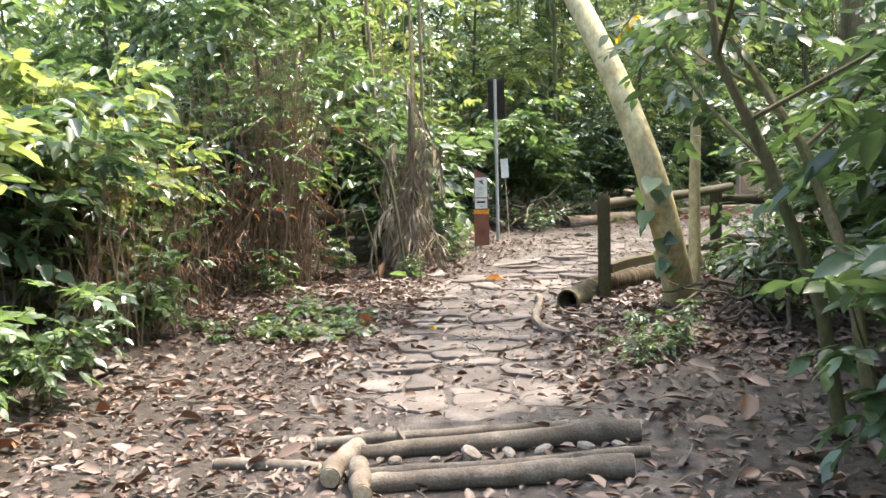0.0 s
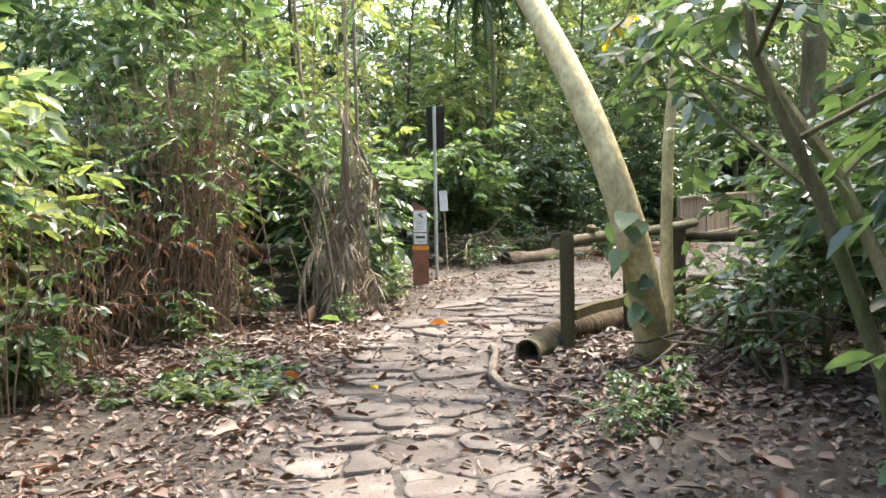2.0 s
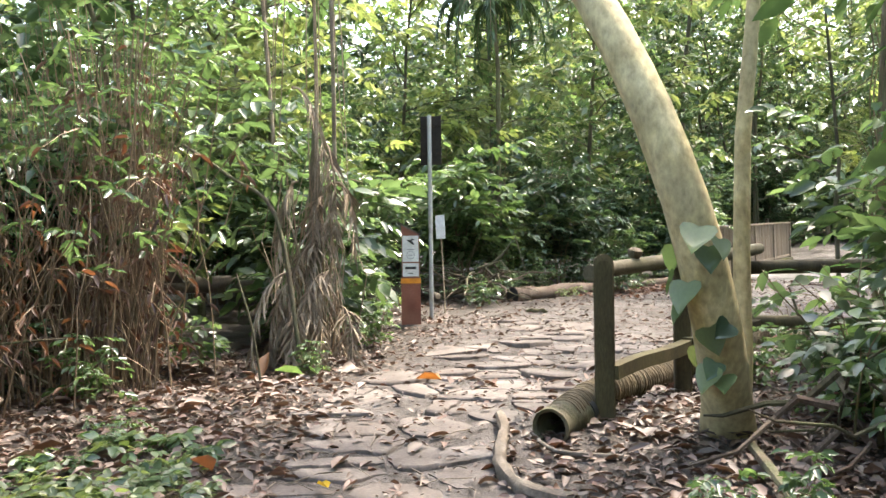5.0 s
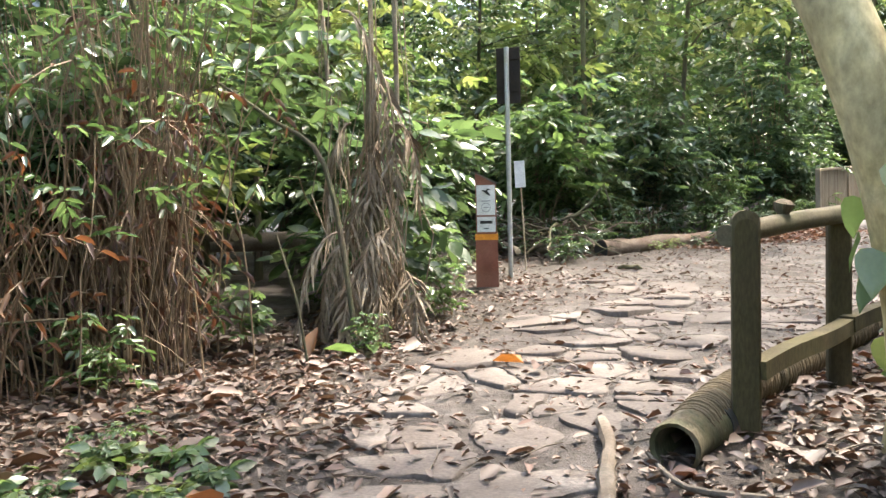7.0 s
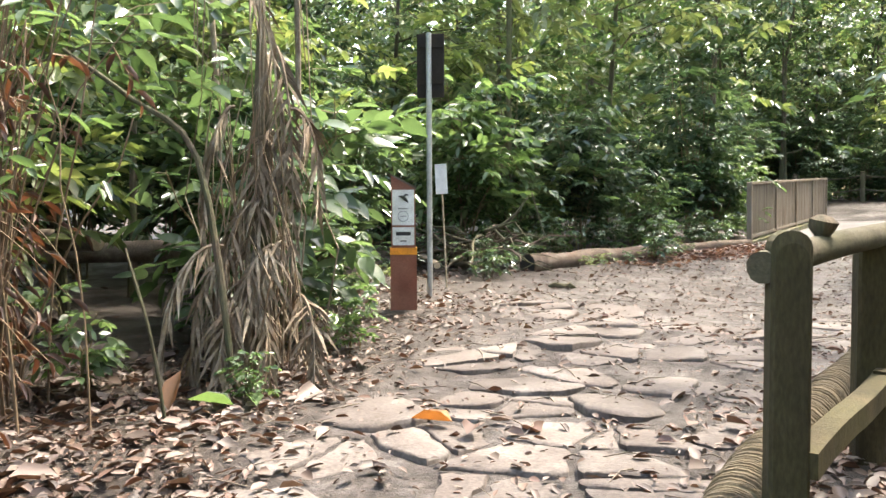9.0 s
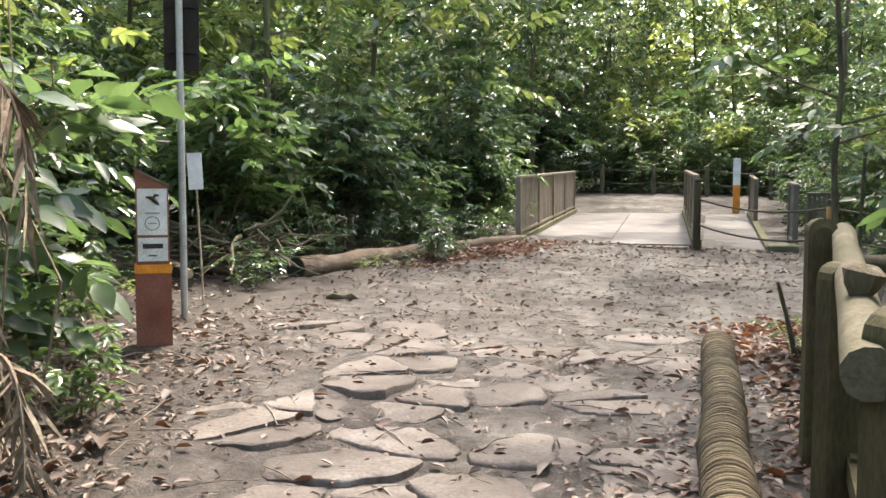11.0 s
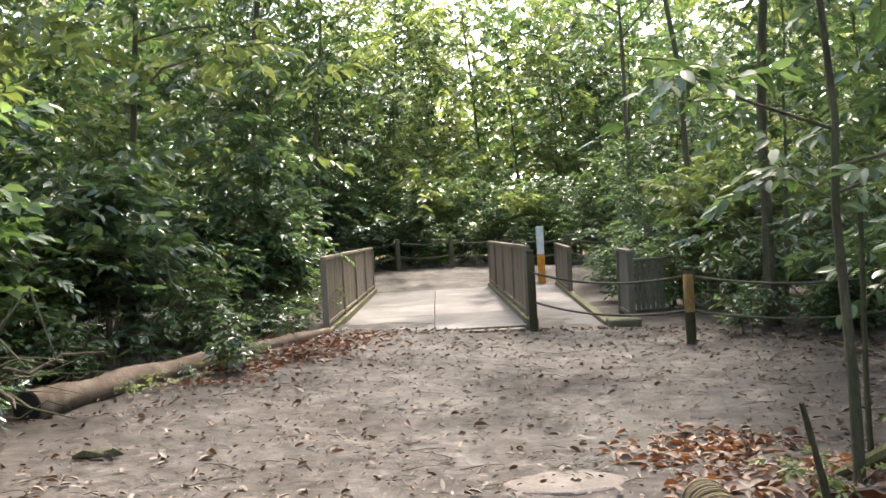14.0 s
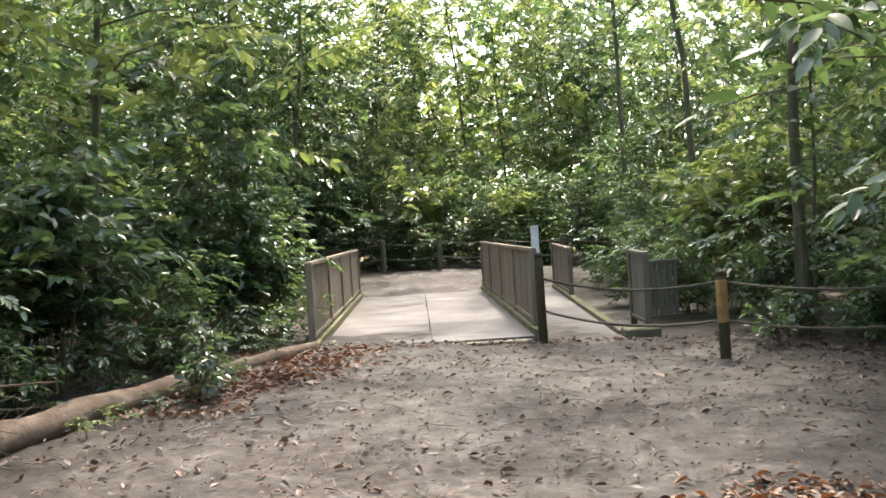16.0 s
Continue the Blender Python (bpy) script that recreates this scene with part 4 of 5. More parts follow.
# thicket along the trail's near side
for x, y, k, s in [(-6.6, 1.4, 2, 0.95), (-7.5, 2.9, 0, 1.0), (-8.5, 4.1, 2, 1.05), (-10.4, 5.0, 2, 1.05), (-8.7, 2.5, 2, 1.2), (-10.0, 4.2, 2, 1.1), (-5.9, 0.3, 0, 0.8), (-7.6, 1.0, 2, 1.0), (-11.6, 6.4, 2, 1.05), (-12.6, 8.6, 0, 1.2), (-10.4, 10.6, 0, 1.0), (-11.6, 11.8, 0, 0.9), (-11.4, 12.6, 0, 0.9), (-11.8, 13.4, 0, 0.9), (-15.0, 11.5, 0, 1.3), (-14.6, 10.0, 4, 1.2), (-14.8, 13.0, 3, 1.1), (-2.5, 8.9, 0, 0.85), (-1.7, 9.6, 0, 0.9)]:
    put(BUSH[k], x, y, None, s)
# trailside, other side
for x, y, k, s in [(0.55, 3.6, 0, 0.8), (-0.1, 5.4, 4, 0.9), (-1.1, 6.6, 3, 0.8), (0.9, 5.2, 3, 1.0), (-1.9, 8.3, 0, 0.8), (0.6, 7.3, 4, 1.0), (-0.7, 8.6, 3, 1.0), (1.6, 2.2, 3, 0.9), (0.3, 4.4, 0, 1.2), (-0.2, 6.2, 3, 1.1), (0.9, 3.0, 3, 1.2), (1.2, 4.2, 0, 1.2), (0.1, 7.0, 4, 1.1), (-0.5, 6.0, 0, 1.05), (-1.0, 7.4, 0, 1.0)]:
    put(BUSH[k], x, y, None, s)
for x, y, s in [(-0.75, 4.35, 0.8), (-0.2, 3.7, 0.9), (0.2, 4.6, 1.0)]:
    put(BIGLEAF, x, y, None, s)
for x, y, s in [(-0.5, 7.7, 0.8), (0.6, 6.3, 0.8), (1.3, 4.6, 0.75)]:
    put(TREES[3], x, y, None, s)
for x, y, k, s in [(-11.6, 9.4, 0, 0.8), (-12.6, 10.8, 2, 0.8)]:
    put(TREES[k], x, y, None, s)
scatter(BUSH + [BUSH[0], BUSH[2], BUSH[3], BUSH[0]], 76, -22, -8, -4, 24, 1.1, 0.55, 9, 0.8, 1.25, 1)
# more of the bright-leaved kinds on this side, their colour standing in for light
scatter(BUSH + [BUSH[0], BUSH[2], BUSH[2], BUSH[2]], 46, -3.5, 14, 4, 38, 1.15, 0.55, 9, 0.8, 1.25, 2)
scatter(BUSH, 50, -22, 10, 22, 48, 1.3, 0.6, 9, 0.9, 1.4, 3)
scatter(BUSH, 30, -20, 8, 37.5, 44, 0.9, 0.3, 9, 0.9, 1.4, 13)
scatter(BUSH, 16, -9, 6, -8, -1.5, 1.2, -9, 9, 0.9, 1.2, 23)
scatter(LOW, 90, -16, 4, -2, 36, 0.5, -0.15, 1.3, 0.7, 1.2, 4)
scatter(TREES, 30, -24, -8.5, 4, 28, 1.7, 1.2, 12, 0.8, 1.2, 5)
scatter([TREES[2], TREES[0], TREES[2], TREES[2]], 16, -3.5, 16, 8, 40, 1.7, 1.3, 12, 0.8, 1.2, 6)
for x, y, k, s in [(-0.9, 17.0, 1, 0.9), (-0.3, 19.2, 3, 1.0), (0.5, 16.0, 0, 0.9), (-1.3, 22.6, 1, 0.8)]:
    put(TREES[k], x, y, None, s)
scatter(TREES, 40, -26, 14, 34, 56, 1.8, 1.2, 16, 0.9, 1.4, 7)
for x, y, k, s in [(-11.2, 27.0, 1, 1.15), (-1.2, 29.0, 1, 1.1), (-11.6, 35.5, 1, 1.0), (-1.5, 36.5, 0, 1.1)]:
    put(TALL[k], x, y, None, s)
scatter([TREES[2]], 6, -17, 3, 39.5, 50, 2.2, 1.0, 14, 1.0, 1.2, 14)
# added trees, crowns out of view, placed to shade the trail and the clearing
for x, y, k, s in [(2.4, 1.0, 0, 0.9), (-0.6, -3.2, 0, 0.9), (1.2, 8.6, 0, 0.85), (-1.9, 21.5, 0, 1.0), (-1.6, 15.5, 1, 1.0)]:
    put(TALL[k], x, y, None, s)
scatter(TALL, 5, -22, 12, 0, 40, 5.0, 3.5, 10, 0.9, 1.1, 8)


for x, y, s in [(-11.5, 37.6, 1.2), (-9.9, 38.2, 1.35), (-8.6, 37.5, 1.1), (-7.2, 38.3, 1.3), (-5.9, 37.6, 1.2), (-4.3, 38.0, 1.3), (-2.9, 37.2, 1.15), (-1.8, 33.2, 1.2), (-2.2, 30.6, 1.2), (-2.6, 28.2, 1.0)]:
    put(BUSH[3], x, y, None, s * 0.72)
    put(BUSH[1], x + 0.5, y - 0.5, None, s * 0.8)


def far_woods():
    """Distant dense forest all round, of countless leaves; the treetops' paler colour stands for sunlight."""
    rng = np.random.default_rng(5)
    for n, z0, z1, material, label in ((46000, 0.2, 11.0, L_GREEN, "distant dense green forest"), (30000, 7.0, 15.5, L_BRIGHT, "distant yellow-green treetops, sunlight put into the leaf colour")):
        a = rng.uniform(0, 2 * np.pi, n)
        r = rng.uniform(36, 62, n)
        clump = np.sin(a * 23) * 1.5 + np.sin(a * 57 + 1) * 1.0 + np.sin(a * 9 + 2) * 2
        z = z0 + rng.uniform(0, 1, n) ** 0.8 * (z1 + clump - z0)
        P = np.stack([-6 + r * np.cos(a), 14 + r * np.sin(a), z + 0.6], 1)
        ax = rng.normal(0, 1, (n, 3)) + np.array([0, 0, -0.4])
        nr = rng.normal(0, 0.6, (n, 3)) + np.array([0, 0, 0.8])
        L = rng.uniform(0.5, 1.1, n)
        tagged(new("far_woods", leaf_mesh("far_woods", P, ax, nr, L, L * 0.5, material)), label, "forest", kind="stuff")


far_woods()


# canes: brown thicket beside the trail
def cane_clump(seed, n=34, h=2.6, spread=0.55):
    rng = random.Random(seed)
    top = thing("cane_clump", pose(0, 0, -200), "thicket of dry brown canes with withered leaves", "cane thicket")
    bd = Build()
    O, H = [], []
    G, GH = [], []
    for i in range(n):
        p = stem_points(rng, h * rng.uniform(0.55, 1.1), spread * rng.uniform(0.2, 1.3), 0.05, 6)
        off = Vector((rng.gauss(0, 0.22), rng.gauss(0, 0.22), -0.1))
        p = [q + off for q in p]
        r = rng.uniform(0.004, 0.01)
        one = Build()
        one.tube(p, [r * (1 - 0.08 * j) for j in range(7)], 5, False)
        part("cane", one.mesh("cane", M_CANE), top)
        for k in range(1 + (i % 3 == 0)):
            t = rng.uniform(0.05, 0.95)
            O.append(along(p, t))
            a = rng.uniform(0, 6.28)
            H.append(Vector((math.cos(a), math.sin(a), rng.uniform(-0.9, 0.2))))
        for k in range(i % 2):
            G.append(along(p, rng.uniform(0.75, 1)))
            a = rng.uniform(0, 6.28)
            GH.append(Vector((math.cos(a), math.sin(a), rng.uniform(-0.2, 0.5))))
    P, A, N, L, W = sprays(O, H, rng, (0.2, 0.5), (2, 5), (0.07, 0.15), 0.26, bd)
    tagged(part("twigwork", bd.mesh("twigwork", M_CANE, False), top), kind="stuff")
    tagged(part("withered_foliage", leaf_mesh("withered_foliage", P, A, N, L, W, L_RUST, 0.4, 0.4), top), kind="stuff")
    P, A, N, L, W = sprays(G, GH, rng, (0.3, 0.6), (6, 10), (0.1, 0.16), 0.36)
    tagged(part("foliage", leaf_mesh("foliage", P, A, N, L, W, L_GREEN), top), kind="stuff")
    return top


CANES = [cane_clump(61, 62, 2.8), cane_clump(62, 74, 3.1, 0.6), cane_clump(63, 44, 2.4, 0.7)]
for x, y, k, s in [(-8.95, 7.15, 1, 1.1), (-9.45, 7.25, 0, 1.15), (-9.95, 7.45, 1, 1.1), (-9.3, 6.75, 2, 1.2), (-9.9, 6.6, 2, 1.2), (-8.75, 6.0, 2, 1.0), (-8.1, 4.9, 2, 0.95), (-7.4, 3.7, 2, 0.9), (-10.6, 7.2, 1, 1.0)]:
    put(CANES[k], x, y, None, s)


# dead palm fronds hanging in a heap
def frond(bd, rng, o, heading, ln, drop):
    """One withered palm frond: a bent midrib with narrow leaflets along both sides."""
    h = Vector((math.cos(heading), math.sin(heading), 0))
    s = Vector((-h.y, h.x, 0))
    pts = []
    for i in range(11):
        t = i / 10
        pts.append(o + h * (ln * (0.55 * math.sin(t * 1.6))) + Vector((0, 0, ln * (0.22 * math.sin(t * 2.2)) - drop * t ** 1.6)) + s * (0.05 * math.sin(3 * t)))
    bd.tube(pts, [0.016 - 0.0013 * i for i in range(11)], 5, False)
    for i in range(34):
        t = 0.15 + 0.85 * i / 34
        p = along(pts, t)
        q = along(pts, min(1, t + 0.03)) - p
        q = q.normalized() if q.length > 1e-6 else Vector((0, 0, -1))
        for sg in (-1, 1):
            if rng.random() < 0.3:
                continue
            l = 0.36 * (1 - 0.5 * t) * rng.uniform(0.6, 1.1)
            d = (q * 0.7 + s * sg * rng.uniform(0.3, 0.9) + Vector((rng.gauss(0, 0.2), rng.gauss(0, 0.2), -0.5 + rng.gauss(0, 0.2)))).normalized()
            w = d.cross(Vector((rng.gauss(0, 1), rng.gauss(0, 1), rng.gauss(0, 1)))).normalized() * 0.013
            a, m, e = p, p + d * l * 0.5, p + d * l + Vector((0, 0, -0.06))
            bd.add([a - w * 0.5, a + w * 0.5, m + w, m - w, e], [(0, 1, 2, 3), (3, 2, 4)])


def dead_palm():
    x, y = -8.4, 8.98
    rng = random.Random(8)
    top = thing("dead_palm", pose(x, y, gz(x, y)), "palm stump draped with withered grey-brown fronds", "palm")
    tb = Build()
    tb.tube([(0, 0, -0.2), (0.02, 0.05, 0.8), (-0.05, 0.1, 1.8), (-0.1, 0.15, 2.5)], [0.1, 0.08, 0.065, 0.03], 10, True, 0.15, rng)
    part("stump", tb.mesh("stump", M_BARK), top)
    for i in range(11):
        bd = Build()
        z = rng.uniform(0.5, 1.9) if i % 3 else rng.uniform(1.6, 2.9)
        a = rng.uniform(0, 6.28) if i > 14 else rng.uniform(-2.4, 0.3)
        ln = rng.uniform(0.5, 1.1) * (1.0 if z < 1.6 else 0.7)
        off = Vector((rng.gauss(0, 0.16), rng.gauss(0, 0.16), z))
        frond(bd, rng, off, a, ln, min(z + 0.2 * ln, rng.uniform(0.7, 2.0)))
        part("frond", bd.mesh("frond", M_STRAW, False), top)
    for i in range(8):
        bd = Build()
        frond(bd, rng, Vector((rng.gauss(0, 0.15), rng.gauss(0, 0.15), rng.uniform(0.55, 1.15))), rng.uniform(-2.5, -0.5), rng.uniform(0.6, 1.0), rng.uniform(0.75, 1.15))
        part("frond", bd.mesh("frond", M_STRAW, False), top)
    for i in range(70):
        bd = Build()
        a = rng.uniform(0, 6.28)
        r0 = rng.uniform(0.1, 0.5)
        c = a + rng.gauss(0, 0.7)
        r1 = rng.uniform(0.0, 0.35)
        z = rng.uniform(0.4, 2.4)
        sw = rng.gauss(0, 0.22)
        bd.tube([(r0 * math.cos(a), r0 * math.sin(a), -0.1), ((r0 + r1) / 2 * math.cos((a + c) / 2) + sw, (r0 + r1) / 2 * math.sin((a + c) / 2), z * 0.55), (r1 * math.cos(c), r1 * math.sin(c), z)], [0.008, 0.006, 0.003], 4, False)
        part("dry_stalk", bd.mesh("dry_stalk", M_STRAW if i % 3 else M_CANE), top)
    for i in range(12):
        bd = Build()
        a = rng.uniform(0, 6.28)
        r = rng.uniform(0.05, 0.45)
        z0 = rng.uniform(2.0, 3.0)
        bd.tube([(r * math.cos(a), r * math.sin(a), z0 - rng.uniform(0.5, 1.2)), (r * math.cos(a + 0.3), r * math.sin(a + 0.3), z0 + 0.6), (r * 0.6 * math.cos(a), r * 0.6 * math.sin(a), 5.0)], [0.004, 0.006, 0.006], 4, False)
        part("hanging_fibre", bd.mesh("hanging_fibre", M_STRAW), top)


dead_palm()
for x, y, s in [(-9.1, 9.5, 1.2), (-8.95, 8.0, 0.5), (-9.5, 10.1, 1.4)]:
    put(BIGLEAF, x, y, None, s)
root([(-9.64, 8.30, 2.32), (-8.98, 8.39, 1.94), (-8.37, 8.45, 1.52), (-8.07, 8.45, 0.2)], 0.016, 0.022, "dark dead stem leaning through the thicket", "stick", "stick", M_BARK)


def living_palm(x, y, z):
    """A feather palm behind the sign: a slim ringed trunk and drooping green fronds."""
    rng = random.Random(14)
    g = gz(x, y)
    top = thing("palm", pose(x, y, g), "tall green feather palm with drooping fronds", "palm")
    bd = Build()
    bd.tube([(0, 0, -0.3), (0.1, 0, z * 0.3), (0.05, 0.1, z * 0.7), (0, 0, z - g)], [0.075, 0.055, 0.05, 0.045], 10, True, 0.05, rng)
    part("trunk", bd.mesh("trunk", M_BROWN_BARK), top)
    for i in range(13):
        a = 2.4 * i + rng.uniform(-0.3, 0.3)
        ln, drop = rng.uniform(1.5, 2.1), rng.uniform(0.9, 1.9)
        h = Vector((math.cos(a), math.sin(a), 0))
        pts = [Vector((0, 0, z - g)) + h * (ln * 0.7 * math.sin(t * 1.6)) + Vector((0, 0, ln * 0.3 * math.sin(t * 2.4) - drop * t ** 1.8)) for t in [k / 12 for k in range(13)]]
        P, A, N, L = [], [], [], []
        for k in range(40):
            t = 0.12 + 0.87 * k / 40
            p, q = along(pts, t), along(pts, min(1, t + 0.03)) - along(pts, t)
            for sg in (-1, 1):
                P.append(tuple(p))
                A.append(tuple(q.normalized() * 0.8 + Vector((-h.y, h.x, 0)) * sg * rng.uniform(0.4, 0.8) + Vector((0, 0, -0.7))))
                N.append((rng.gauss(0, 0.3), rng.gauss(0, 0.3), 1))
                L.append(0.5 * (1 - 0.45 * t) * rng.uniform(0.8, 1.1))
        L = np.array(L)
        fr = part("frond", leaf_mesh("frond", P, A, N, L, L * 0.07, L_GREEN), top)
        rib = Build()
        rib.tube(pts, [0.018 - 0.0013 * k for k in range(13)], 5, False)
        part("midrib", rib.mesh("midrib", M_TWIG), fr)


living_palm(-12.2, 18.4, 7.0)


# ---- the leaning tree by the fence ----
def heart_leaf(l, rng, material):
    """A broad heart-shaped blade, folded along its rib, tip down, facing +z."""
    prof = [(0.0, 0.03), (0.22, 0.1), (0.43, 0.05), (0.5, -0.12), (0.42, -0.38), (0.24, -0.68), (0.0, -1.0)]
    rib = [(0, 0.0), (0, -0.1), (0, -0.3), (0, -0.5), (0, -0.7), (0, -0.85), (0, -1.0)]
    bd = Build()
    v = [(0, y * l, -0.03 * l - 0.1 * l * y * y) for _, y in rib]
    for sg in (-1, 1):
        v += [(sg * x * l * 1.12, y * l, l * (0.16 * x - 0.1 * y * y + 0.03 * math.sin(7 * y))) for x, y in prof]
    f = []
    for k in range(6):
        f.append((k, k + 1, 7 + k + 1, 7 + k))
        f.append((k + 1, k, 14 + k, 14 + k + 1))
    bd.add(v, f)
    return bd.mesh("leaf", material)


def leaning_tree():
    def c(z):
        return (-3.942 + 0.3 * z - 0.157 * z * z, 8.416 - 0.811 * z + 0.173 * z * z)
    base = (*c(0.2), 0.2)
    top = thing("leaning_tree", pose(*base), "pale smooth-barked tree leaning over the path", "tree")
    bd = Build()
    P, R = [], []
    for i in range(22):
        z = -0.1 + i * 0.26
        x, y = c(min(z, 3.4))
        if z > 3.4:
            x -= 0.75 * (z - 3.4)
            y += 0.36 * (z - 3.4)
        P.append((x - base[0], y - base[1], z - base[2]))
        R.append(0.165 - 0.004 * i + 0.05 * math.exp(-max(0, z - 0.1) / 0.15))
    bd.tube(P, R, 18, True, 0.02, random.Random(4))
    rng = random.Random(6)
    part("trunk", bd.mesh("trunk", M_PALE_BARK), top)
    b2 = Build()
    b2.tube([(-0.02, 0.25, -0.2), (0.0, 0.34, 0.5), (0.0, 0.34, 1.2), (0.02, 0.34, 2.0), (0.1, 0.34, 2.8), (0.2, 0.3, 4.5)], [0.085, 0.068, 0.06, 0.055, 0.05, 0.035], 10, False, 0.05, rng)
    part("second_stem", b2.mesh("second_stem", M_PALE_BARK), top)
    O, H = [], []
    tw = Build()
    tipv = Vector(P[-1])
    for i in range(16):
        a = rng.uniform(0, 6.28)
        e = tipv + Vector((math.cos(a), math.sin(a), rng.uniform(0.1, 0.8))) * rng.uniform(0.8, 2.0)
        tw.tube([tipv - Vector((0, 0, rng.uniform(0, 1))), (tipv + e) / 2, e], [0.04, 0.025, 0.01], 5, False)
        for k in range(10):
            O.append(tipv.lerp(e, rng.uniform(0.4, 1.1)))
            b = rng.uniform(0, 6.28)
            H.append(Vector((math.cos(b), math.sin(b), rng.uniform(-0.5, 0.3))))
    cr = part("crown", leaf_mesh("crown", *sprays(O, H, rng, (0.4, 0.8), (7, 11), (0.14, 0.22), 0.42), L_GREEN), top)
    part("limbs", tw.mesh("limbs", M_PALE_BARK), cr)
    # climber with heart-shaped leaves at the foot of the trunk
    climber = new("climber")
    climber.parent = top
    climber["label"] = "climbing plant with broad heart-shaped leaves"
    for i in range(13):
        z = rng.uniform(0.35, 1.4) if i < 10 else rng.uniform(0.1, 1.7)
        x, y = c(z + 0.2)
        a = rng.uniform(-3.8, 0.2)
        l = rng.uniform(0.12, 0.2)
        r = 0.17 + rng.uniform(0, 0.07)
        o = Vector((x - base[0] + r * math.cos(a), y - base[1] + r * math.sin(a), z))
        part("leaf", heart_leaf(l, rng, L_BRIGHT if i % 3 == 0 else L_GREEN), climber).matrix_basis = look(o, o + Vector((math.cos(a) + rng.gauss(0, 0.3), math.sin(a) + rng.gauss(0, 0.3), rng.uniform(0.1, 0.9)))) @ pose(0, 0, 0, 0, 180, rng.gauss(0, 20))


leaning_tree()


def small_tree(name, label, pts, r0, r1, branches, leafmat, seed, bark=M_BARK, count=60, leaf=(0.1, 0.17)):
    """A small tree given by the course of its stem; branches leave it at heights given as shares."""
    rng = random.Random(seed)
    x, y, _ = pts[0]
    base = Vector((x, y, gz(x, y)))
    top = thing(name, pose(*base), label, "tree")
    P = [Vector((a, b, z + gz(a, b) if i == 0 else z)) - base for i, (a, b, z) in enumerate(pts)]
    bd = Build()
    m = len(P)
    bd.tube(P, [r0 + (r1 - r0) * i / (m - 1) for i in range(m)], 9, True, 0.05, rng)
    O, H = [], []
    for t, a, ln, rise in branches:
        o = along(P, t)
        q = [o, o + Vector((math.cos(a) * ln * 0.5, math.sin(a) * ln * 0.5, rise * 0.4)), o + Vector((math.cos(a) * ln, math.sin(a) * ln, rise))]
        rr = (r0 + (r1 - r0) * t) * 0.55
        bd.tube(q, [rr, rr * 0.7, rr * 0.3], 6, False)
        for k in range(max(3, count // len(branches))):
            O.append(along(q, rng.uniform(0.35, 1.0)) + Vector((rng.gauss(0, 0.12), rng.gauss(0, 0.12), rng.gauss(0, 0.12))))
            b = rng.uniform(0, 6.28)
            H.append(Vector((math.cos(b), math.sin(b), rng.uniform(-0.4, 0.4))))
    part("trunk", bd.mesh("trunk", bark), top)
    tw = Build()
    cr = part("crown", round_leaves("crown", *sprays(O, H, rng, (0.25, 0.5), (6, 10), leaf, 0.45, tw), leafmat), top)
    tagged(part("twigwork", tw.mesh("twigwork", M_TWIG, False), cr), kind="stuff")


# slanting brown stems by the trail
small_tree("small_tree", "small tree with slanting brown stems over the trailside", [(-1.35, 5.0, -0.1), (-1.45, 4.9, 0.8), (-1.68, 4.72, 1.6), (-1.9, 4.55, 2.2), (-2.05, 4.65, 3.2)], 0.045, 0.02, [(0.5, 2.6, 1.2, 1.0), (0.6, 0.5, 1.2, 0.8), (0.75, -1.0, 1.0, 0.6), (0.9, 1.5, 0.9, 0.6), (0.95, 3.0, 0.8, 0.5), (0.8, 2.0, 0.9, 0.3)], L_GREEN, 71, M_BROWN_BARK, 90)
small_tree("small_tree", "slanting brown forked stem among the trailside leaves", [(-1.2, 5.1, -0.1), (-1.42, 5.3, 1.0), (-1.75, 5.5, 1.7), (-2.3, 5.7, 2.5), (-2.8, 5.9, 3.4)], 0.045, 0.02, [(0.5, 1.2, 0.9, 0.7), (0.62, 2.9, 1.0, 0.7), (0.8, 0.3, 1.1, 0.6), (0.9, 4.0, 0.8, 0.4)], L_GREEN, 75, M_BROWN_BARK, 60)


def hanging_leaves(x, y, z, n, size, material, label, seed):
    """A few large leaves on a drooping twig."""
    rng = random.Random(seed)
    top = thing("leafy_twig", pose(x, y, z), label, "twig")
    tw = Build()
    P, A, N, L, W = sprays([(0, 0, 0)] * 2, [(0.7, -0.6, 0.1), (-0.5, 0.5, 0.0)], rng, (0.25, 0.4), (n, n), size, 0.45, tw)
    for i in range(len(P)):
        part("leaf", round_leaves("leaf", [P[i]], [A[i]], [N[i]], [L[i]], [W[i]], material), top)
    tw.tube([(0, 0, 0), (0.1, 0.15, 0.4), (0.3, 0.2, 1.2)], [0.006, 0.008, 0.012], 5, False)
    part("twig", tw.mesh("twig", M_TWIG), top)


hanging_leaves(-2.82, 5.26, 2.62, 4, (0.09, 0.13), L_YELLOW, "orange-yellow leaves on a drooping twig", 1)


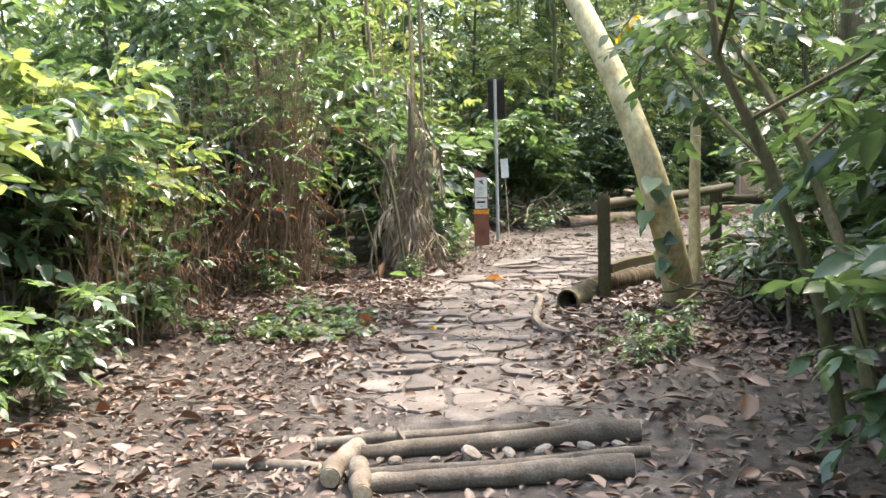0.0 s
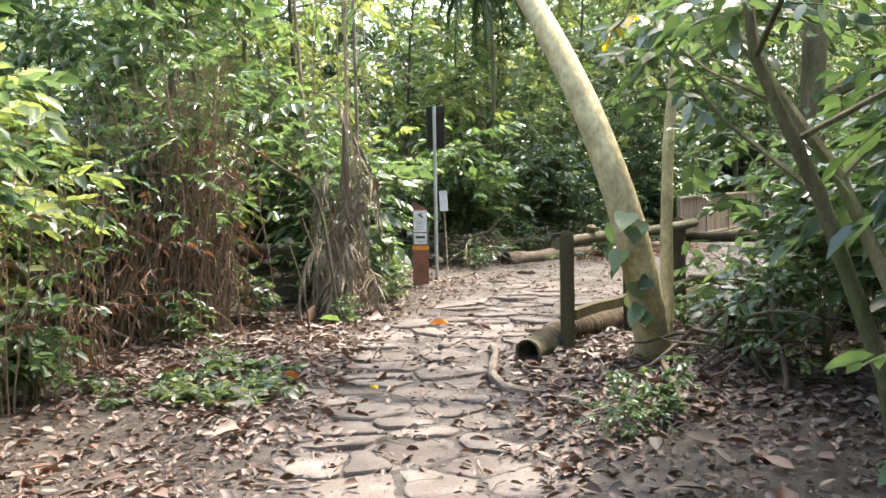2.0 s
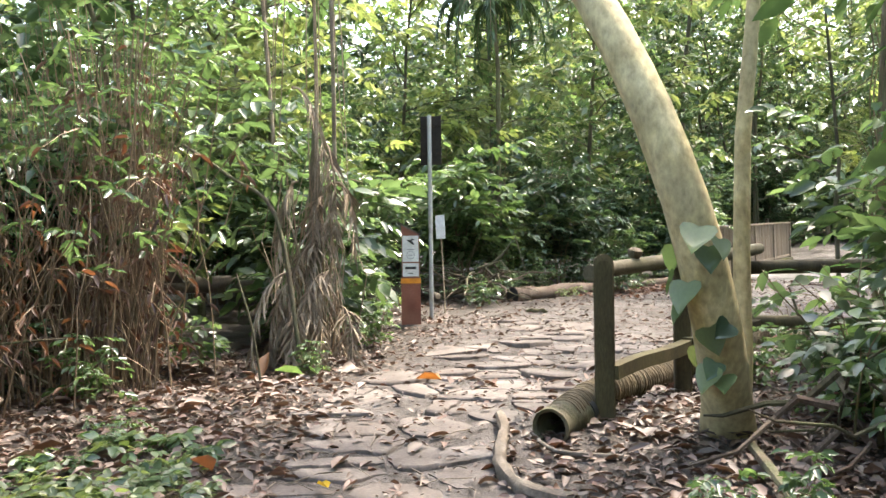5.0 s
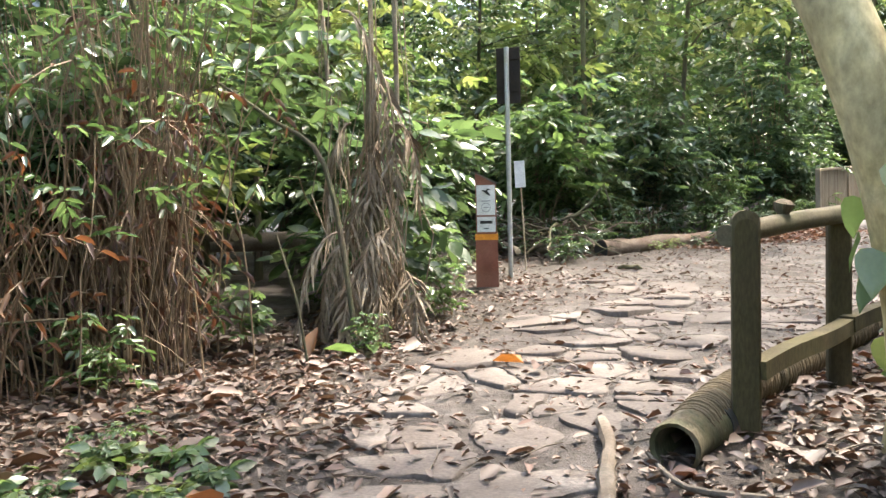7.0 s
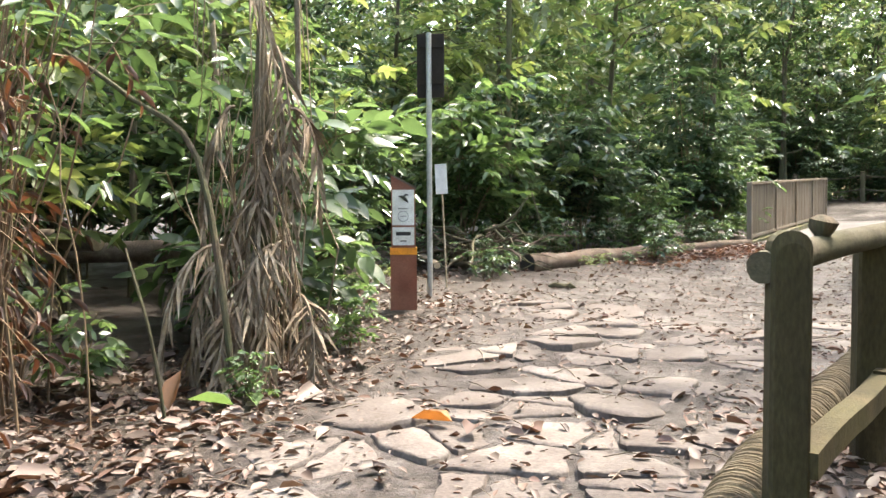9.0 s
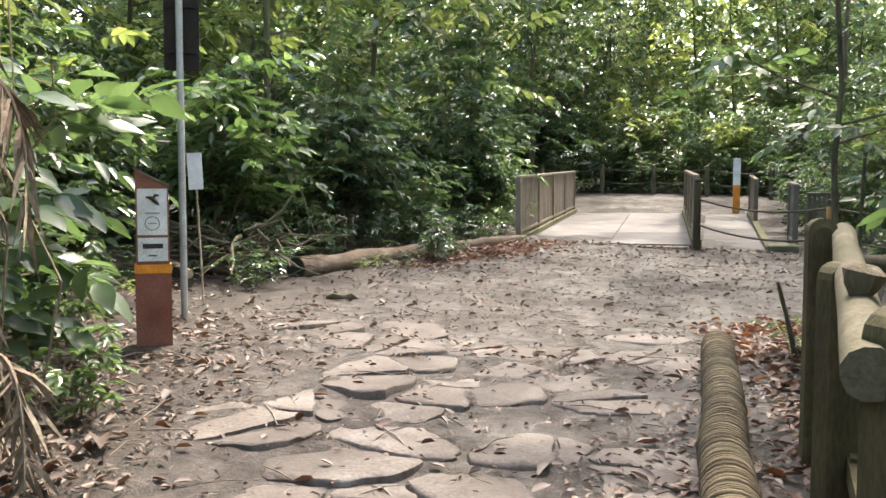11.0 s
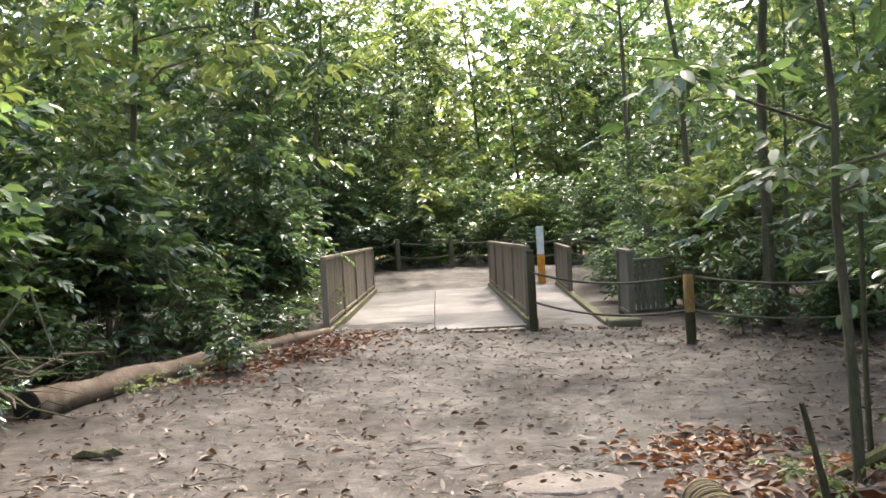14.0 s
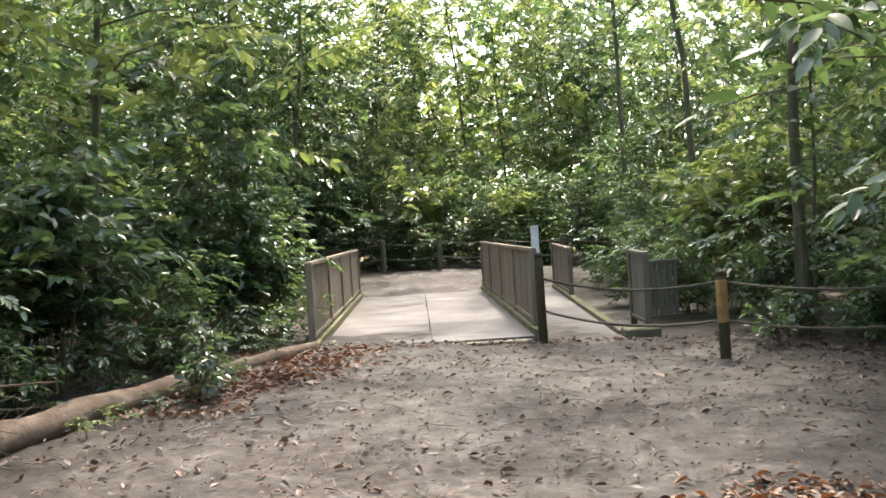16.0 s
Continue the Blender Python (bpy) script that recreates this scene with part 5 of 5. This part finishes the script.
# sapling and big trunk at the clearing's edge
small_tree("sapling", "thin dark sapling standing at the clearing's edge", [(-4.17, 13.1, -0.1), (-4.17, 13.1, 1.0), (-4.2, 13.12, 1.9), (-4.16, 13.15, 2.4), (-4.28, 13.15, 4.2)], 0.033, 0.016, [(0.55, 0.2, 1.1, 0.45), (0.62, -0.5, 1.3, 0.3), (0.72, 3.0, 0.9, 0.5), (0.85, 1.0, 1.0, 0.6), (0.95, 4.0, 1.0, 0.5)], L_GREEN, 72, M_BARK, 50)
small_tree("sapling", "thin dark sapling beside a larger one", [(-3.98, 13.4, -0.1), (-3.98, 13.4, 1.0), (-3.95, 13.4, 2.0)], 0.019, 0.012, [(0.7, 0.4, 0.6, 0.5), (0.95, 2.2, 0.7, 0.5)], L_GREEN, 73, M_BARK, 16)
small_tree("forest_tree", "stout dark-barked tree with spreading buttress roots", [(-3.6, 12.95, -0.1), (-3.62, 12.95, 0.7), (-3.6, 13.0, 1.5), (-3.57, 13.0, 3.0), (-3.4, 13.1, 6.5)], 0.215, 0.15, [(0.75, 0.2, 2.2, 1.2), (0.8, 1.8, 2.0, 1.0), (0.85, 3.3, 2.0, 1.2), (0.95, 5.0, 2.0, 1.0), (0.99, 1.0, 1.8, 1.5)], L_DARK, 74, M_BROWN_BARK, 140, (0.14, 0.22))
def climber_on(x, y, r, n, z0, z1, seed):
    rng = random.Random(seed)
    top = thing("climber", pose(x, y, gz(x, y)), "small-leaved climbing plant on the stout trunk", "climber")
    for k in range(3):
        bd = Build()
        a = rng.uniform(3.4, 5.6)
        bd.tube([((r + 0.012) * math.cos(a + 0.25 * math.sin(2 * t)), (r + 0.012) * math.sin(a + 0.25 * math.sin(2 * t)), z0 + (z1 + 0.5 - z0) * t / 8) for t in range(9)], 0.009, 5, False)
        part("vine", bd.mesh("vine", M_TWIG), top)
    for i in range(n):
        a = rng.uniform(2.8, 6.0)
        z = rng.uniform(z0, z1)
        o = Vector(((r + 0.03) * math.cos(a), (r + 0.03) * math.sin(a), z))
        part("leaf", heart_leaf(rng.uniform(0.06, 0.13), rng, L_GREEN if i % 2 else L_DARK), top).matrix_basis = look(o, o + Vector((math.cos(a) + rng.gauss(0, 0.4), math.sin(a) + rng.gauss(0, 0.4), rng.uniform(0.1, 0.9)))) @ pose(0, 0, 0, 0, 180, rng.gauss(0, 25))


climber_on(-3.6, 12.97, 0.21, 28, 0.2, 2.9, 3)
root([(-3.65, 12.9, 0.35), (-3.85, 12.6, 0.15), (-4.0, 12.3, 0.05), (-4.2, 11.9, 0.0)], 0.055, 0.025, "mossy buttress root of the stout tree", material=M_BROWN_BARK)
root([(-3.65, 13.0, 0.35), (-3.95, 13.1, 0.15), (-4.2, 13.3, 0.02)], 0.06, 0.03, "mossy buttress root of the stout tree", material=M_BROWN_BARK)
root([(-4.45, 12.75, -0.02), (-4.52, 12.7, 0.3), (-4.6, 12.65, 0.62)], 0.022, 0.012, "thin broken dead stick standing in the litter", "stick", "stick", M_BARK)
root([(-4.1, 12.0, 0.0), (-4.05, 12.2, 0.35), (-3.85, 12.6, 0.8)], 0.025, 0.012, "dark bent dead stick leaning by the fence", "stick", "stick", M_BARK)
root([(-8.0, 7.9, 0.0), (-8.05, 7.85, 0.5), (-8.2, 7.8, 1.0)], 0.012, 0.007, "thin dead stick standing in the litter", "stick", "stick", M_BARK)


def liana(x, y, h, lean):
    top = thing("liana", pose(x, y, gz(x, y)), "pale grey hanging liana stem", "liana")
    bd = Build()
    bd.tube([(lean * t + 0.06 * math.sin(5 * t), 0.05 * math.cos(4 * t), -0.2 + h * t) for t in [i / 14 for i in range(15)]], 0.028, 7, False)
    part("stem", bd.mesh("stem", M_STRAW), top)


liana(-9.6, 10.4, 7.0, 0.3)
liana(-10.3, 10.2, 7.0, -0.2)


for x, y, k, s in [(-3.25, 6.2, 0, 0.5), (-3.05, 6.5, 0, 0.6), (-3.1, 5.9, 1, 0.5)]:
    put(LOW[k], x, y, None, s)
for x, y, k, s in [(-7.1, 5.9, 1, 0.4), (-3.3, 9.0, 0, 0.8), (-3.9, 11.7, 1, 0.7), (-4.2, 9.9, 0, 0.7), (-3.6, 10.1, 1, 0.9), (-9.15, 18.9, 1, 0.35), (-9.6, 17.2, 2, 0.5), (-9.75, 16.9, 2, 0.45), (-9.45, 17.8, 1, 0.35), (-9.3, 18.3, 2, 0.5), (-9.2, 19.6, 2, 0.6), (-9.1, 20.6, 1, 0.6), (-10.3, 14.9, 1, 0.8), (-10.6, 15.3, 0, 0.7), (-11.0, 16.2, 0, 0.9), (-10.7, 17.6, 0, 1.0), (-10.3, 18.8, 0, 1.0), (-10.0, 20.0, 0, 1.0), (-9.5, 21.4, 0, 0.9), (-10.9, 16.9, 1, 0.8), (-9.9, 20.6, 1, 1.0), (-8.35, 9.9, 0, 0.7), (-3.4, 13.9, 0, 0.6), (-7.9, 8.45, 0, 0.45), (-4.4, 12.9, 2, 0.6), (-9.6, 9.6, 0, 0.9)]:
    put(LOW[k], x, y, None, s)


COVER = shrub("low ground-cover plant with broad green leaves", 0.16, 0.28, 7, 20, (0.08, 0.15), L_GREEN, 33, 0.1, (0.05, 0.14), (3, 5), 0.6, stem_r=0.004, name="ground_cover_plant", category="plant", blades=round_leaves)
GC = random.Random(5)
COVERS = [COVER, shrub("low ground-cover plant with pale green leaves", 0.15, 0.25, 6, 16, (0.08, 0.16), L_BRIGHT, 34, 0.1, (0.05, 0.14), (3, 5), 0.6, stem_r=0.004, name="ground_cover_plant", category="plant", blades=round_leaves)]
for i in range(24):
    a, r = GC.uniform(0, 6.28), 0.75 * GC.random() ** 0.5
    put(COVERS[i % 2], -6.75 + r * math.cos(a) * 1.1, 5.3 + r * math.sin(a), None, GC.uniform(0.55, 0.9))
for x, y, k, s in [(-11.5, 17.5, 1, 1.0), (-11.0, 19.2, 0, 0.7), (-10.6, 20.8, 1, 0.9), (-12.1, 16.6, 0, 0.8), (-10.1, 22.4, 0, 0.6), (-10.2, 23.8, 1, 1.0), (-11.5, 18.5, 2, 0.7), (-1.2, 20.6, 1, 0.8), (-1.6, 23.8, 1, 1.0), (-0.8, 21.4, 1, 1.0), (-2.6, 25.0, 1, 1.0), (-2.9, 27.0, 1, 1.0)]:
    put(BUSH[k], x, y, None, s)


def twig_litter():
    """Short dead twigs strewn over the ground."""
    rng = random.Random(41)
    bd = Build()
    for i in range(700):
        x, y = rng.uniform(-9.8, -1.5), rng.uniform(1.5, 20)
        if edge_dist(x, y) > 0.4:
            continue
        a, l = rng.uniform(0, 6.28), rng.uniform(0.08, 0.4)
        dx, dy = math.cos(a) * l / 2, math.sin(a) * l / 2
        z = gz(x, y) + 0.02
        r = rng.uniform(0.002, 0.006)
        bd.tube([(x - dx, y - dy, gz(x - dx, y - dy) + 0.015), (x + rng.gauss(0, 0.02), y + rng.gauss(0, 0.02), z + 0.012), (x + dx, y + dy, gz(x + dx, y + dy) + 0.02)], [r, r, r * 0.6], 4, False)
    tagged(new("twig_litter", bd.mesh("twig_litter", M_LOG, False)), "short dead twigs strewn over the ground", "twigs", kind="stuff")


twig_litter()


def debris(x, y, label):
    """A charred chunk of wood on the path."""
    top = thing("wood_chunk", pose(x, y, gz(x, y), 0, 0, 15), label, "wood chunk")
    bd = Build()
    bd.tube([(-0.17, 0, 0.03), (-0.09, 0.02, 0.045), (0.05, -0.01, 0.035), (0.11, 0.01, 0.04), (0.18, 0.03, 0.02)], [0.015, 0.036, 0.03, 0.038, 0.012], 9, True, 0.25, random.Random(12))
    part("wood", bd.mesh("wood", M_BARK, False), top)


debris(-9.0, 14.6, "dark charred chunk of wood on the path")


# ---- fallen leaves ----
def litter(name, n, seed, x0, x1, y0, y1, size, material, label, keep, lift=0.012, flat=0.4):
    rng = random.Random(seed)
    P, A, N, L = [], [], [], []
    while len(P) < n:
        x, y = rng.uniform(x0, x1), rng.uniform(y0, y1)
        if rng.random() > keep(x, y):
            continue
        a = rng.uniform(0, 6.28)
        P.append((x, y, gz(x, y) + noise.noise((x * 3.1, y * 3.1, 7.0)) * 0.022 + noise.noise((x * 0.9, y * 0.9, 3.0)) * 0.05 * (1 - 0.7 * trodden(x, y)) + lift + rng.uniform(0, 0.025)))
        A.append((math.cos(a), math.sin(a), rng.gauss(0, 0.15)))
        N.append((rng.gauss(0, flat), rng.gauss(0, flat), 1))
        L.append(rng.uniform(*size) * (1.5 if rng.random() < 0.08 else 1))
    L = np.array(L)
    rg = np.random.default_rng(seed)
    ob = new(name, leaf_mesh(name, P, A, N, L, L * rg.uniform(0.35, 0.62, n), material, 0.3, rg.uniform(-0.3, 0.45, (n, 1))))
    tagged(ob, label, "leaf litter", kind="stuff")


def keep_litter(x, y):
    e = edge_dist(x, y)
    if e > 1.0:
        return 0.14
    if x > -2.9 and y < 7.0:
        return 0.22
    t = trodden(x, y)
    k = (0.22 if y < 12 and seg_dist(x, y, LINE) < (0.6 if y < 7.5 else 1.3) else 1.0) * (1 - 0.6 * t)
    if y < 4.6:
        k *= 0.34
    if y > 13:
        k *= 0.6 if e > -0.9 else 0.3
    return k


litter("leaf_litter", 17000, 1, -12.5, 1, -1, 9.5, (0.03, 0.115), L_DEAD, "dry brown fallen leaves over the forest floor", keep_litter)
litter("leaf_litter", 6500, 2, -14, -1, 9.5, 22, (0.03, 0.1), L_DEAD, "dry brown fallen leaves over the clearing", keep_litter)
litter("leaf_litter", 700, 3, -9.8, -8.2, 17.5, 21.4, (0.06, 0.12), L_RUST, "reddish fallen leaves beside the fallen trunk", lambda x, y: 1 if abs(x + 9.15 + (y - 19) * -0.05) < 0.6 else 0)
litter("leaf_crumbs", 18000, 6, -9.5, -0.5, 1, 21.5, (0.018, 0.055), L_DEAD, "crumbled dry leaf fragments and twigs on the earth", lambda x, y: (0.25 if seg_dist(x, y, LINE) < 1.0 else 0.9 if y < 12 else 0.4) if edge_dist(x, y) < 0 else 0.2, 0.006, 0.25)
litter("leaf_litter", 240, 7, -9, -1, -1, 10, (0.14, 0.24), L_DEAD, "large curled brown fallen leaves", lambda x, y: 1 - 0.85 * trodden(x, y), 0.02, 0.45)
litter("leaf_litter", 300, 4, -9, -3, 21.5, 31, (0.04, 0.08), L_DEAD, "few dry leaves on and before the bridge", lambda x, y: 0.5 if y < 21.7 else 0.0)


litter("leaf_litter", 420, 8, -5.1, -3.5, 12.6, 14.2, (0.06, 0.13), L_RUST, "reddish withered leaves under the saplings", lambda x, y: 1 if math.hypot(x + 4.3, y - 13.4) < 0.8 else 0.1)
litter("leaf_litter", 360, 9, -4.68, -4.2, 9.6, 13.0, (0.05, 0.12), L_RUST, "reddish withered leaves along the edging roll", lambda x, y: 1)


litter("leaf_litter", 300, 10, -5.3, -3.6, 14.0, 15.8, (0.06, 0.13), L_RUST, "heap of reddish withered leaves at the roll's end", lambda x, y: math.exp(-((x + 4.5) ** 2 + (y - 14.85) ** 2) / 0.22))
litter("leaf_litter", 700, 11, -9.4, -7.0, 18.6, 21.3, (0.06, 0.13), L_RUST, "drift of red-brown leaves before the bridge", lambda x, y: math.exp(-abs(x + 8.55 - (y - 19.5) * 0.35) / 0.3))


def fallen_leaf(x, y, l, material, label, turn, tilt=10):
    """One large fallen leaf lying by itself."""
    top = tagged(new("fallen_leaf", leaf_mesh("fallen_leaf", [(0, 0, 0)], [(0, 1, 0.1)], [(0.2, 0, 1)], [l], [l * 0.5], material, 0.3, 0.3)), label, "leaf")
    top.matrix_basis = pose(x, y, gz(x, y) + 0.05, tilt, 0, turn)


fallen_leaf(-5.35, 6.03, 0.12, L_YELLOW, "yellow fallen leaf on a stone", 70)
fallen_leaf(-6.55, 8.7, 0.24, L_ORANGE, "curled orange-brown fallen leaf on the stones", 100)
fallen_leaf(-6.35, 8.55, 0.2, L_RUST, "brown fallen leaf on the stones", 20)
fallen_leaf(-8.05, 7.96, 0.24, L_ORANGE, "orange-brown leaf standing on its edge", 10, 70)
fallen_leaf(-6.1, 5.85, 0.22, L_RUST, "pinkish brown fallen leaf in the litter", 190, 40)
fallen_leaf(-1.85, 4.85, 0.24, L_RUST, "large tan fallen leaf on the mud", 15, 35)
fallen_leaf(-5.0, 1.95, 0.12, L_ORANGE, "small orange fallen blossom", 50)
fallen_leaf(-4.3, 3.62, 0.16, L_DEAD, "pale dry fallen leaf on the mud", 60, 30)
fallen_leaf(-7.82, 8.25, 0.26, L_DARK, "broad green leaf on the ground", 130, 20)
fallen_leaf(-7.7, 8.32, 0.22, L_GREEN, "broad green leaf on the ground", 60, 15)


def infill_stone(x, y, r, seed):
    """A small rough stone packed between the logs of the step."""
    rng = random.Random(seed)
    bd = Build()
    bd.loft([[(r * f * math.cos(a) * rng.uniform(0.85, 1.1), r * 0.75 * f * math.sin(a) * rng.uniform(0.85, 1.1), z * r) for a in [2 * math.pi * i / 8 for i in range(8)]] for f, z in ((0.7, -0.5), (1.0, 0.0), (0.9, 0.32), (0.45, 0.5))])
    ob = tagged(new("stone", bd.mesh("stone", M_RUBBLE, False)), "small pale rough stone between the step logs", "stone", "stones in the step")
    ob.matrix_basis = pose(x, y, gz(x, y) + r * 0.4, rng.uniform(-28, 28), rng.uniform(-28, 28), rng.uniform(0, 180))


for i, (x, y, r) in enumerate([(-3.15, 3.2, 0.05), (-3.0, 3.36, 0.035), (-2.86, 3.5, 0.075), (-2.72, 3.66, 0.05), (-2.58, 3.8, 0.06), (-2.42, 3.98, 0.06), (-2.97, 2.98, 0.06), (-2.3, 4.12, 0.05)]):
    infill_stone(x, y, r, i)
# a leafy plant at the foot of the canes, seedlings at the trail's edge
for x, y, s in [(-7.3, 4.2, 0.6), (-5.95, 2.5, 0.6), (-6.7, 3.2, 0.5), (-5.5, 1.7, 0.6), (-9.2, 18.3, 0.5), (-2.6, 20.6, 0.5), (-3.3, 9.2, 0.9), (-3.0, 8.4, 0.7), (-3.25, 11.9, 1.0), (-2.9, 12.3, 1.1), (-4.1, 11.2, 0.5), (-3.1, 10.2, 0.9)]:
    put(BIGLEAF, x, y, None, s)


# ---- flagstone paving ----
def clip(poly, nx, ny, d):
    """The part of a polygon on the side n . p <= d."""
    out = []
    for (ax, ay), (bx, by) in zip(poly, poly[1:] + poly[:1]):
        ka, kb = nx * ax + ny * ay - d, nx * bx + ny * by - d
        if ka <= 0:
            out.append((ax, ay))
        if (ka < 0) != (kb < 0) and abs(ka - kb) > 1e-9:
            t = ka / (ka - kb)
            out.append((ax + (bx - ax) * t, ay + (by - ay) * t))
    return out


SLABS_LOW = [(-4.78, 5.06), (-4.25, 5.13), (-4.46, 4.67), (-4.53, 5.5), (-4.0, 4.36), (-3.73, 4.62), (-5.16, 5.74), (-4.6, 6.05), (-5.66, 6.43), (-5.01, 6.31), (-4.58, 6.38), (-6.18, 7.08), (-5.62, 7.5), (-5.84, 6.82), (-5.3, 6.9), (-6.51, 7.3), (-5.84, 8.02)]
SLABS_HIGH = [(-6.77, 9.16), (-6.73, 9.78), (-5.98, 9.6), (-6.1, 9.03), (-5.88, 10.36), (-6.7, 11.12), (-7.38, 11.6), (-6.36, 9.3), (-6.6, 10.25), (-6.9, 7.95), (-7.06, 8.7), (-6.0, 8.42), (-6.3, 11.3), (-5.74, 11.42), (-7.12, 11.17), (-6.63, 12.7), (-6.14, 12.76), (-6.99, 11.94), (-5.89, 11.8), (-6.61, 12.02), (-7.66, 13.23), (-7.89, 12.4), (-7.5, 12.45), (-8.36, 12.74), (-5.64, 14.1), (-6.5, 8.5)]


def paving():
    """Crazy paving: proud worn slabs, and lower ones between them half sunk in the earth, thinning out into the clearing."""
    rng = random.Random(17)
    top = thing("pavement", pose(-4.5, 5.5, gz(-4.5, 5.5)), "worn irregular flagstones set in earth", "stone path", kind="structure")
    ox, oy, oz = top.matrix_basis.translation
    seeds = [(x, y, True) for x, y in SLABS_LOW + SLABS_HIGH]
    for i in range(2600):
        x, y = rng.uniform(-8.6, -3.3), rng.uniform(4.2, 13.6)
        right = 0.0 if y < 7.4 else 0.25
        if seg_dist(x - right, y, LINE) > (0.58 if y < 7.4 else 1.05) or (x > -5.25 and y > 7.2):
            continue
        if y > 11.5 and rng.random() < (y - 11.5) / 2.2:
            continue
        if min(math.hypot(x - a, y - b) for a, b, _ in seeds) > (0.36 if y < 8 else 0.42):
            seeds.append((x, y, False))
    for q, (cx, cy, proud) in enumerate(seeds):
        if not proud and rng.random() < (0.2 if cy < 8 else 0.35):
            continue
        n = rng.randint(5, 7)
        r = (0.4 if cy < 8 else 0.44) * rng.uniform(0.85, 1.15)
        turn = rng.uniform(0, 6.28)
        poly = []
        for k in range(n):
            a = turn + 2 * math.pi * (k + rng.uniform(-0.25, 0.25)) / n
            poly.append((r * 1.15 * math.cos(a), r * 0.9 * math.sin(a)))
        for k, (bx, by, _) in enumerate(seeds):
            d = math.hypot(bx - cx, by - cy)
            if k != q and d < 0.95:
                poly = clip(poly, (bx - cx) / d, (by - cy) / d, d * (0.5 if seeds[k][2] == proud else 0.54 if proud else 0.46) - rng.uniform(0.01, 0.03))
        pieces = [poly]
        if rng.random() < (0.4 if proud else 0.55):
            a = rng.uniform(0, math.pi)
            off, gap = rng.gauss(0, 0.05), rng.uniform(0.006, 0.016)
            nx, ny = math.cos(a), math.sin(a)
            pieces = [clip(poly, nx, ny, off - gap), clip(poly, -nx, -ny, -off - gap)]
        for piece in pieces:
            rough = []
            for (ax, ay), (bx, by) in zip(piece, piece[1:] + piece[:1]):
                ln = math.hypot(ax - bx, ay - by)
                if ln < 0.025:
                    continue
                m = max(2, round(ln / 0.07))
                for k in range(m):
                    t = (k + 0.25 + rng.uniform(0, 0.4)) / m
                    rough.append((ax + (bx - ax) * t + rng.gauss(0, 0.009), ay + (by - ay) * t + rng.gauss(0, 0.009)))
            if len(rough) < 5 or edge_dist(cx, cy) > -0.15:
                continue
            gx, gy = sum(u for u, _ in rough) / len(rough), sum(v for _, v in rough) / len(rough)
            if max(math.hypot(u - gx, v - gy) for u, v in rough) < 0.07:
                continue
            h = rng.uniform(0.014, 0.03) if proud else rng.uniform(0.003, 0.015)
            tx, ty = rng.gauss(0, 0.026), rng.gauss(0, 0.026)
            bd = Build()
            bd.loft([[((u - gx) * f, (v - gy) * f, z + ((u - gx) * tx + (v - gy) * ty if z > 0 else 0) + (rng.gauss(0, 0.002) if z > 0 else 0)) for u, v in rough] for f, z in ((1.0, -0.1), (0.99, h * 0.3), (0.955, h * 0.8), (0.87, h))])
            mx, my = cx + gx, cy + gy
            zz = gz(mx, my) + noise.noise((mx * 0.9, my * 0.9, 3.0)) * 0.05 * (1 - 0.7 * trodden(mx, my)) + noise.noise((mx * 3.1, my * 3.1, 7.0)) * 0.022 - 0.003
            ob = part("stone", bd.mesh("stone", M_STONE), top)
            ob.matrix_basis = pose(mx - ox, my - oy, zz - oz)


paving()
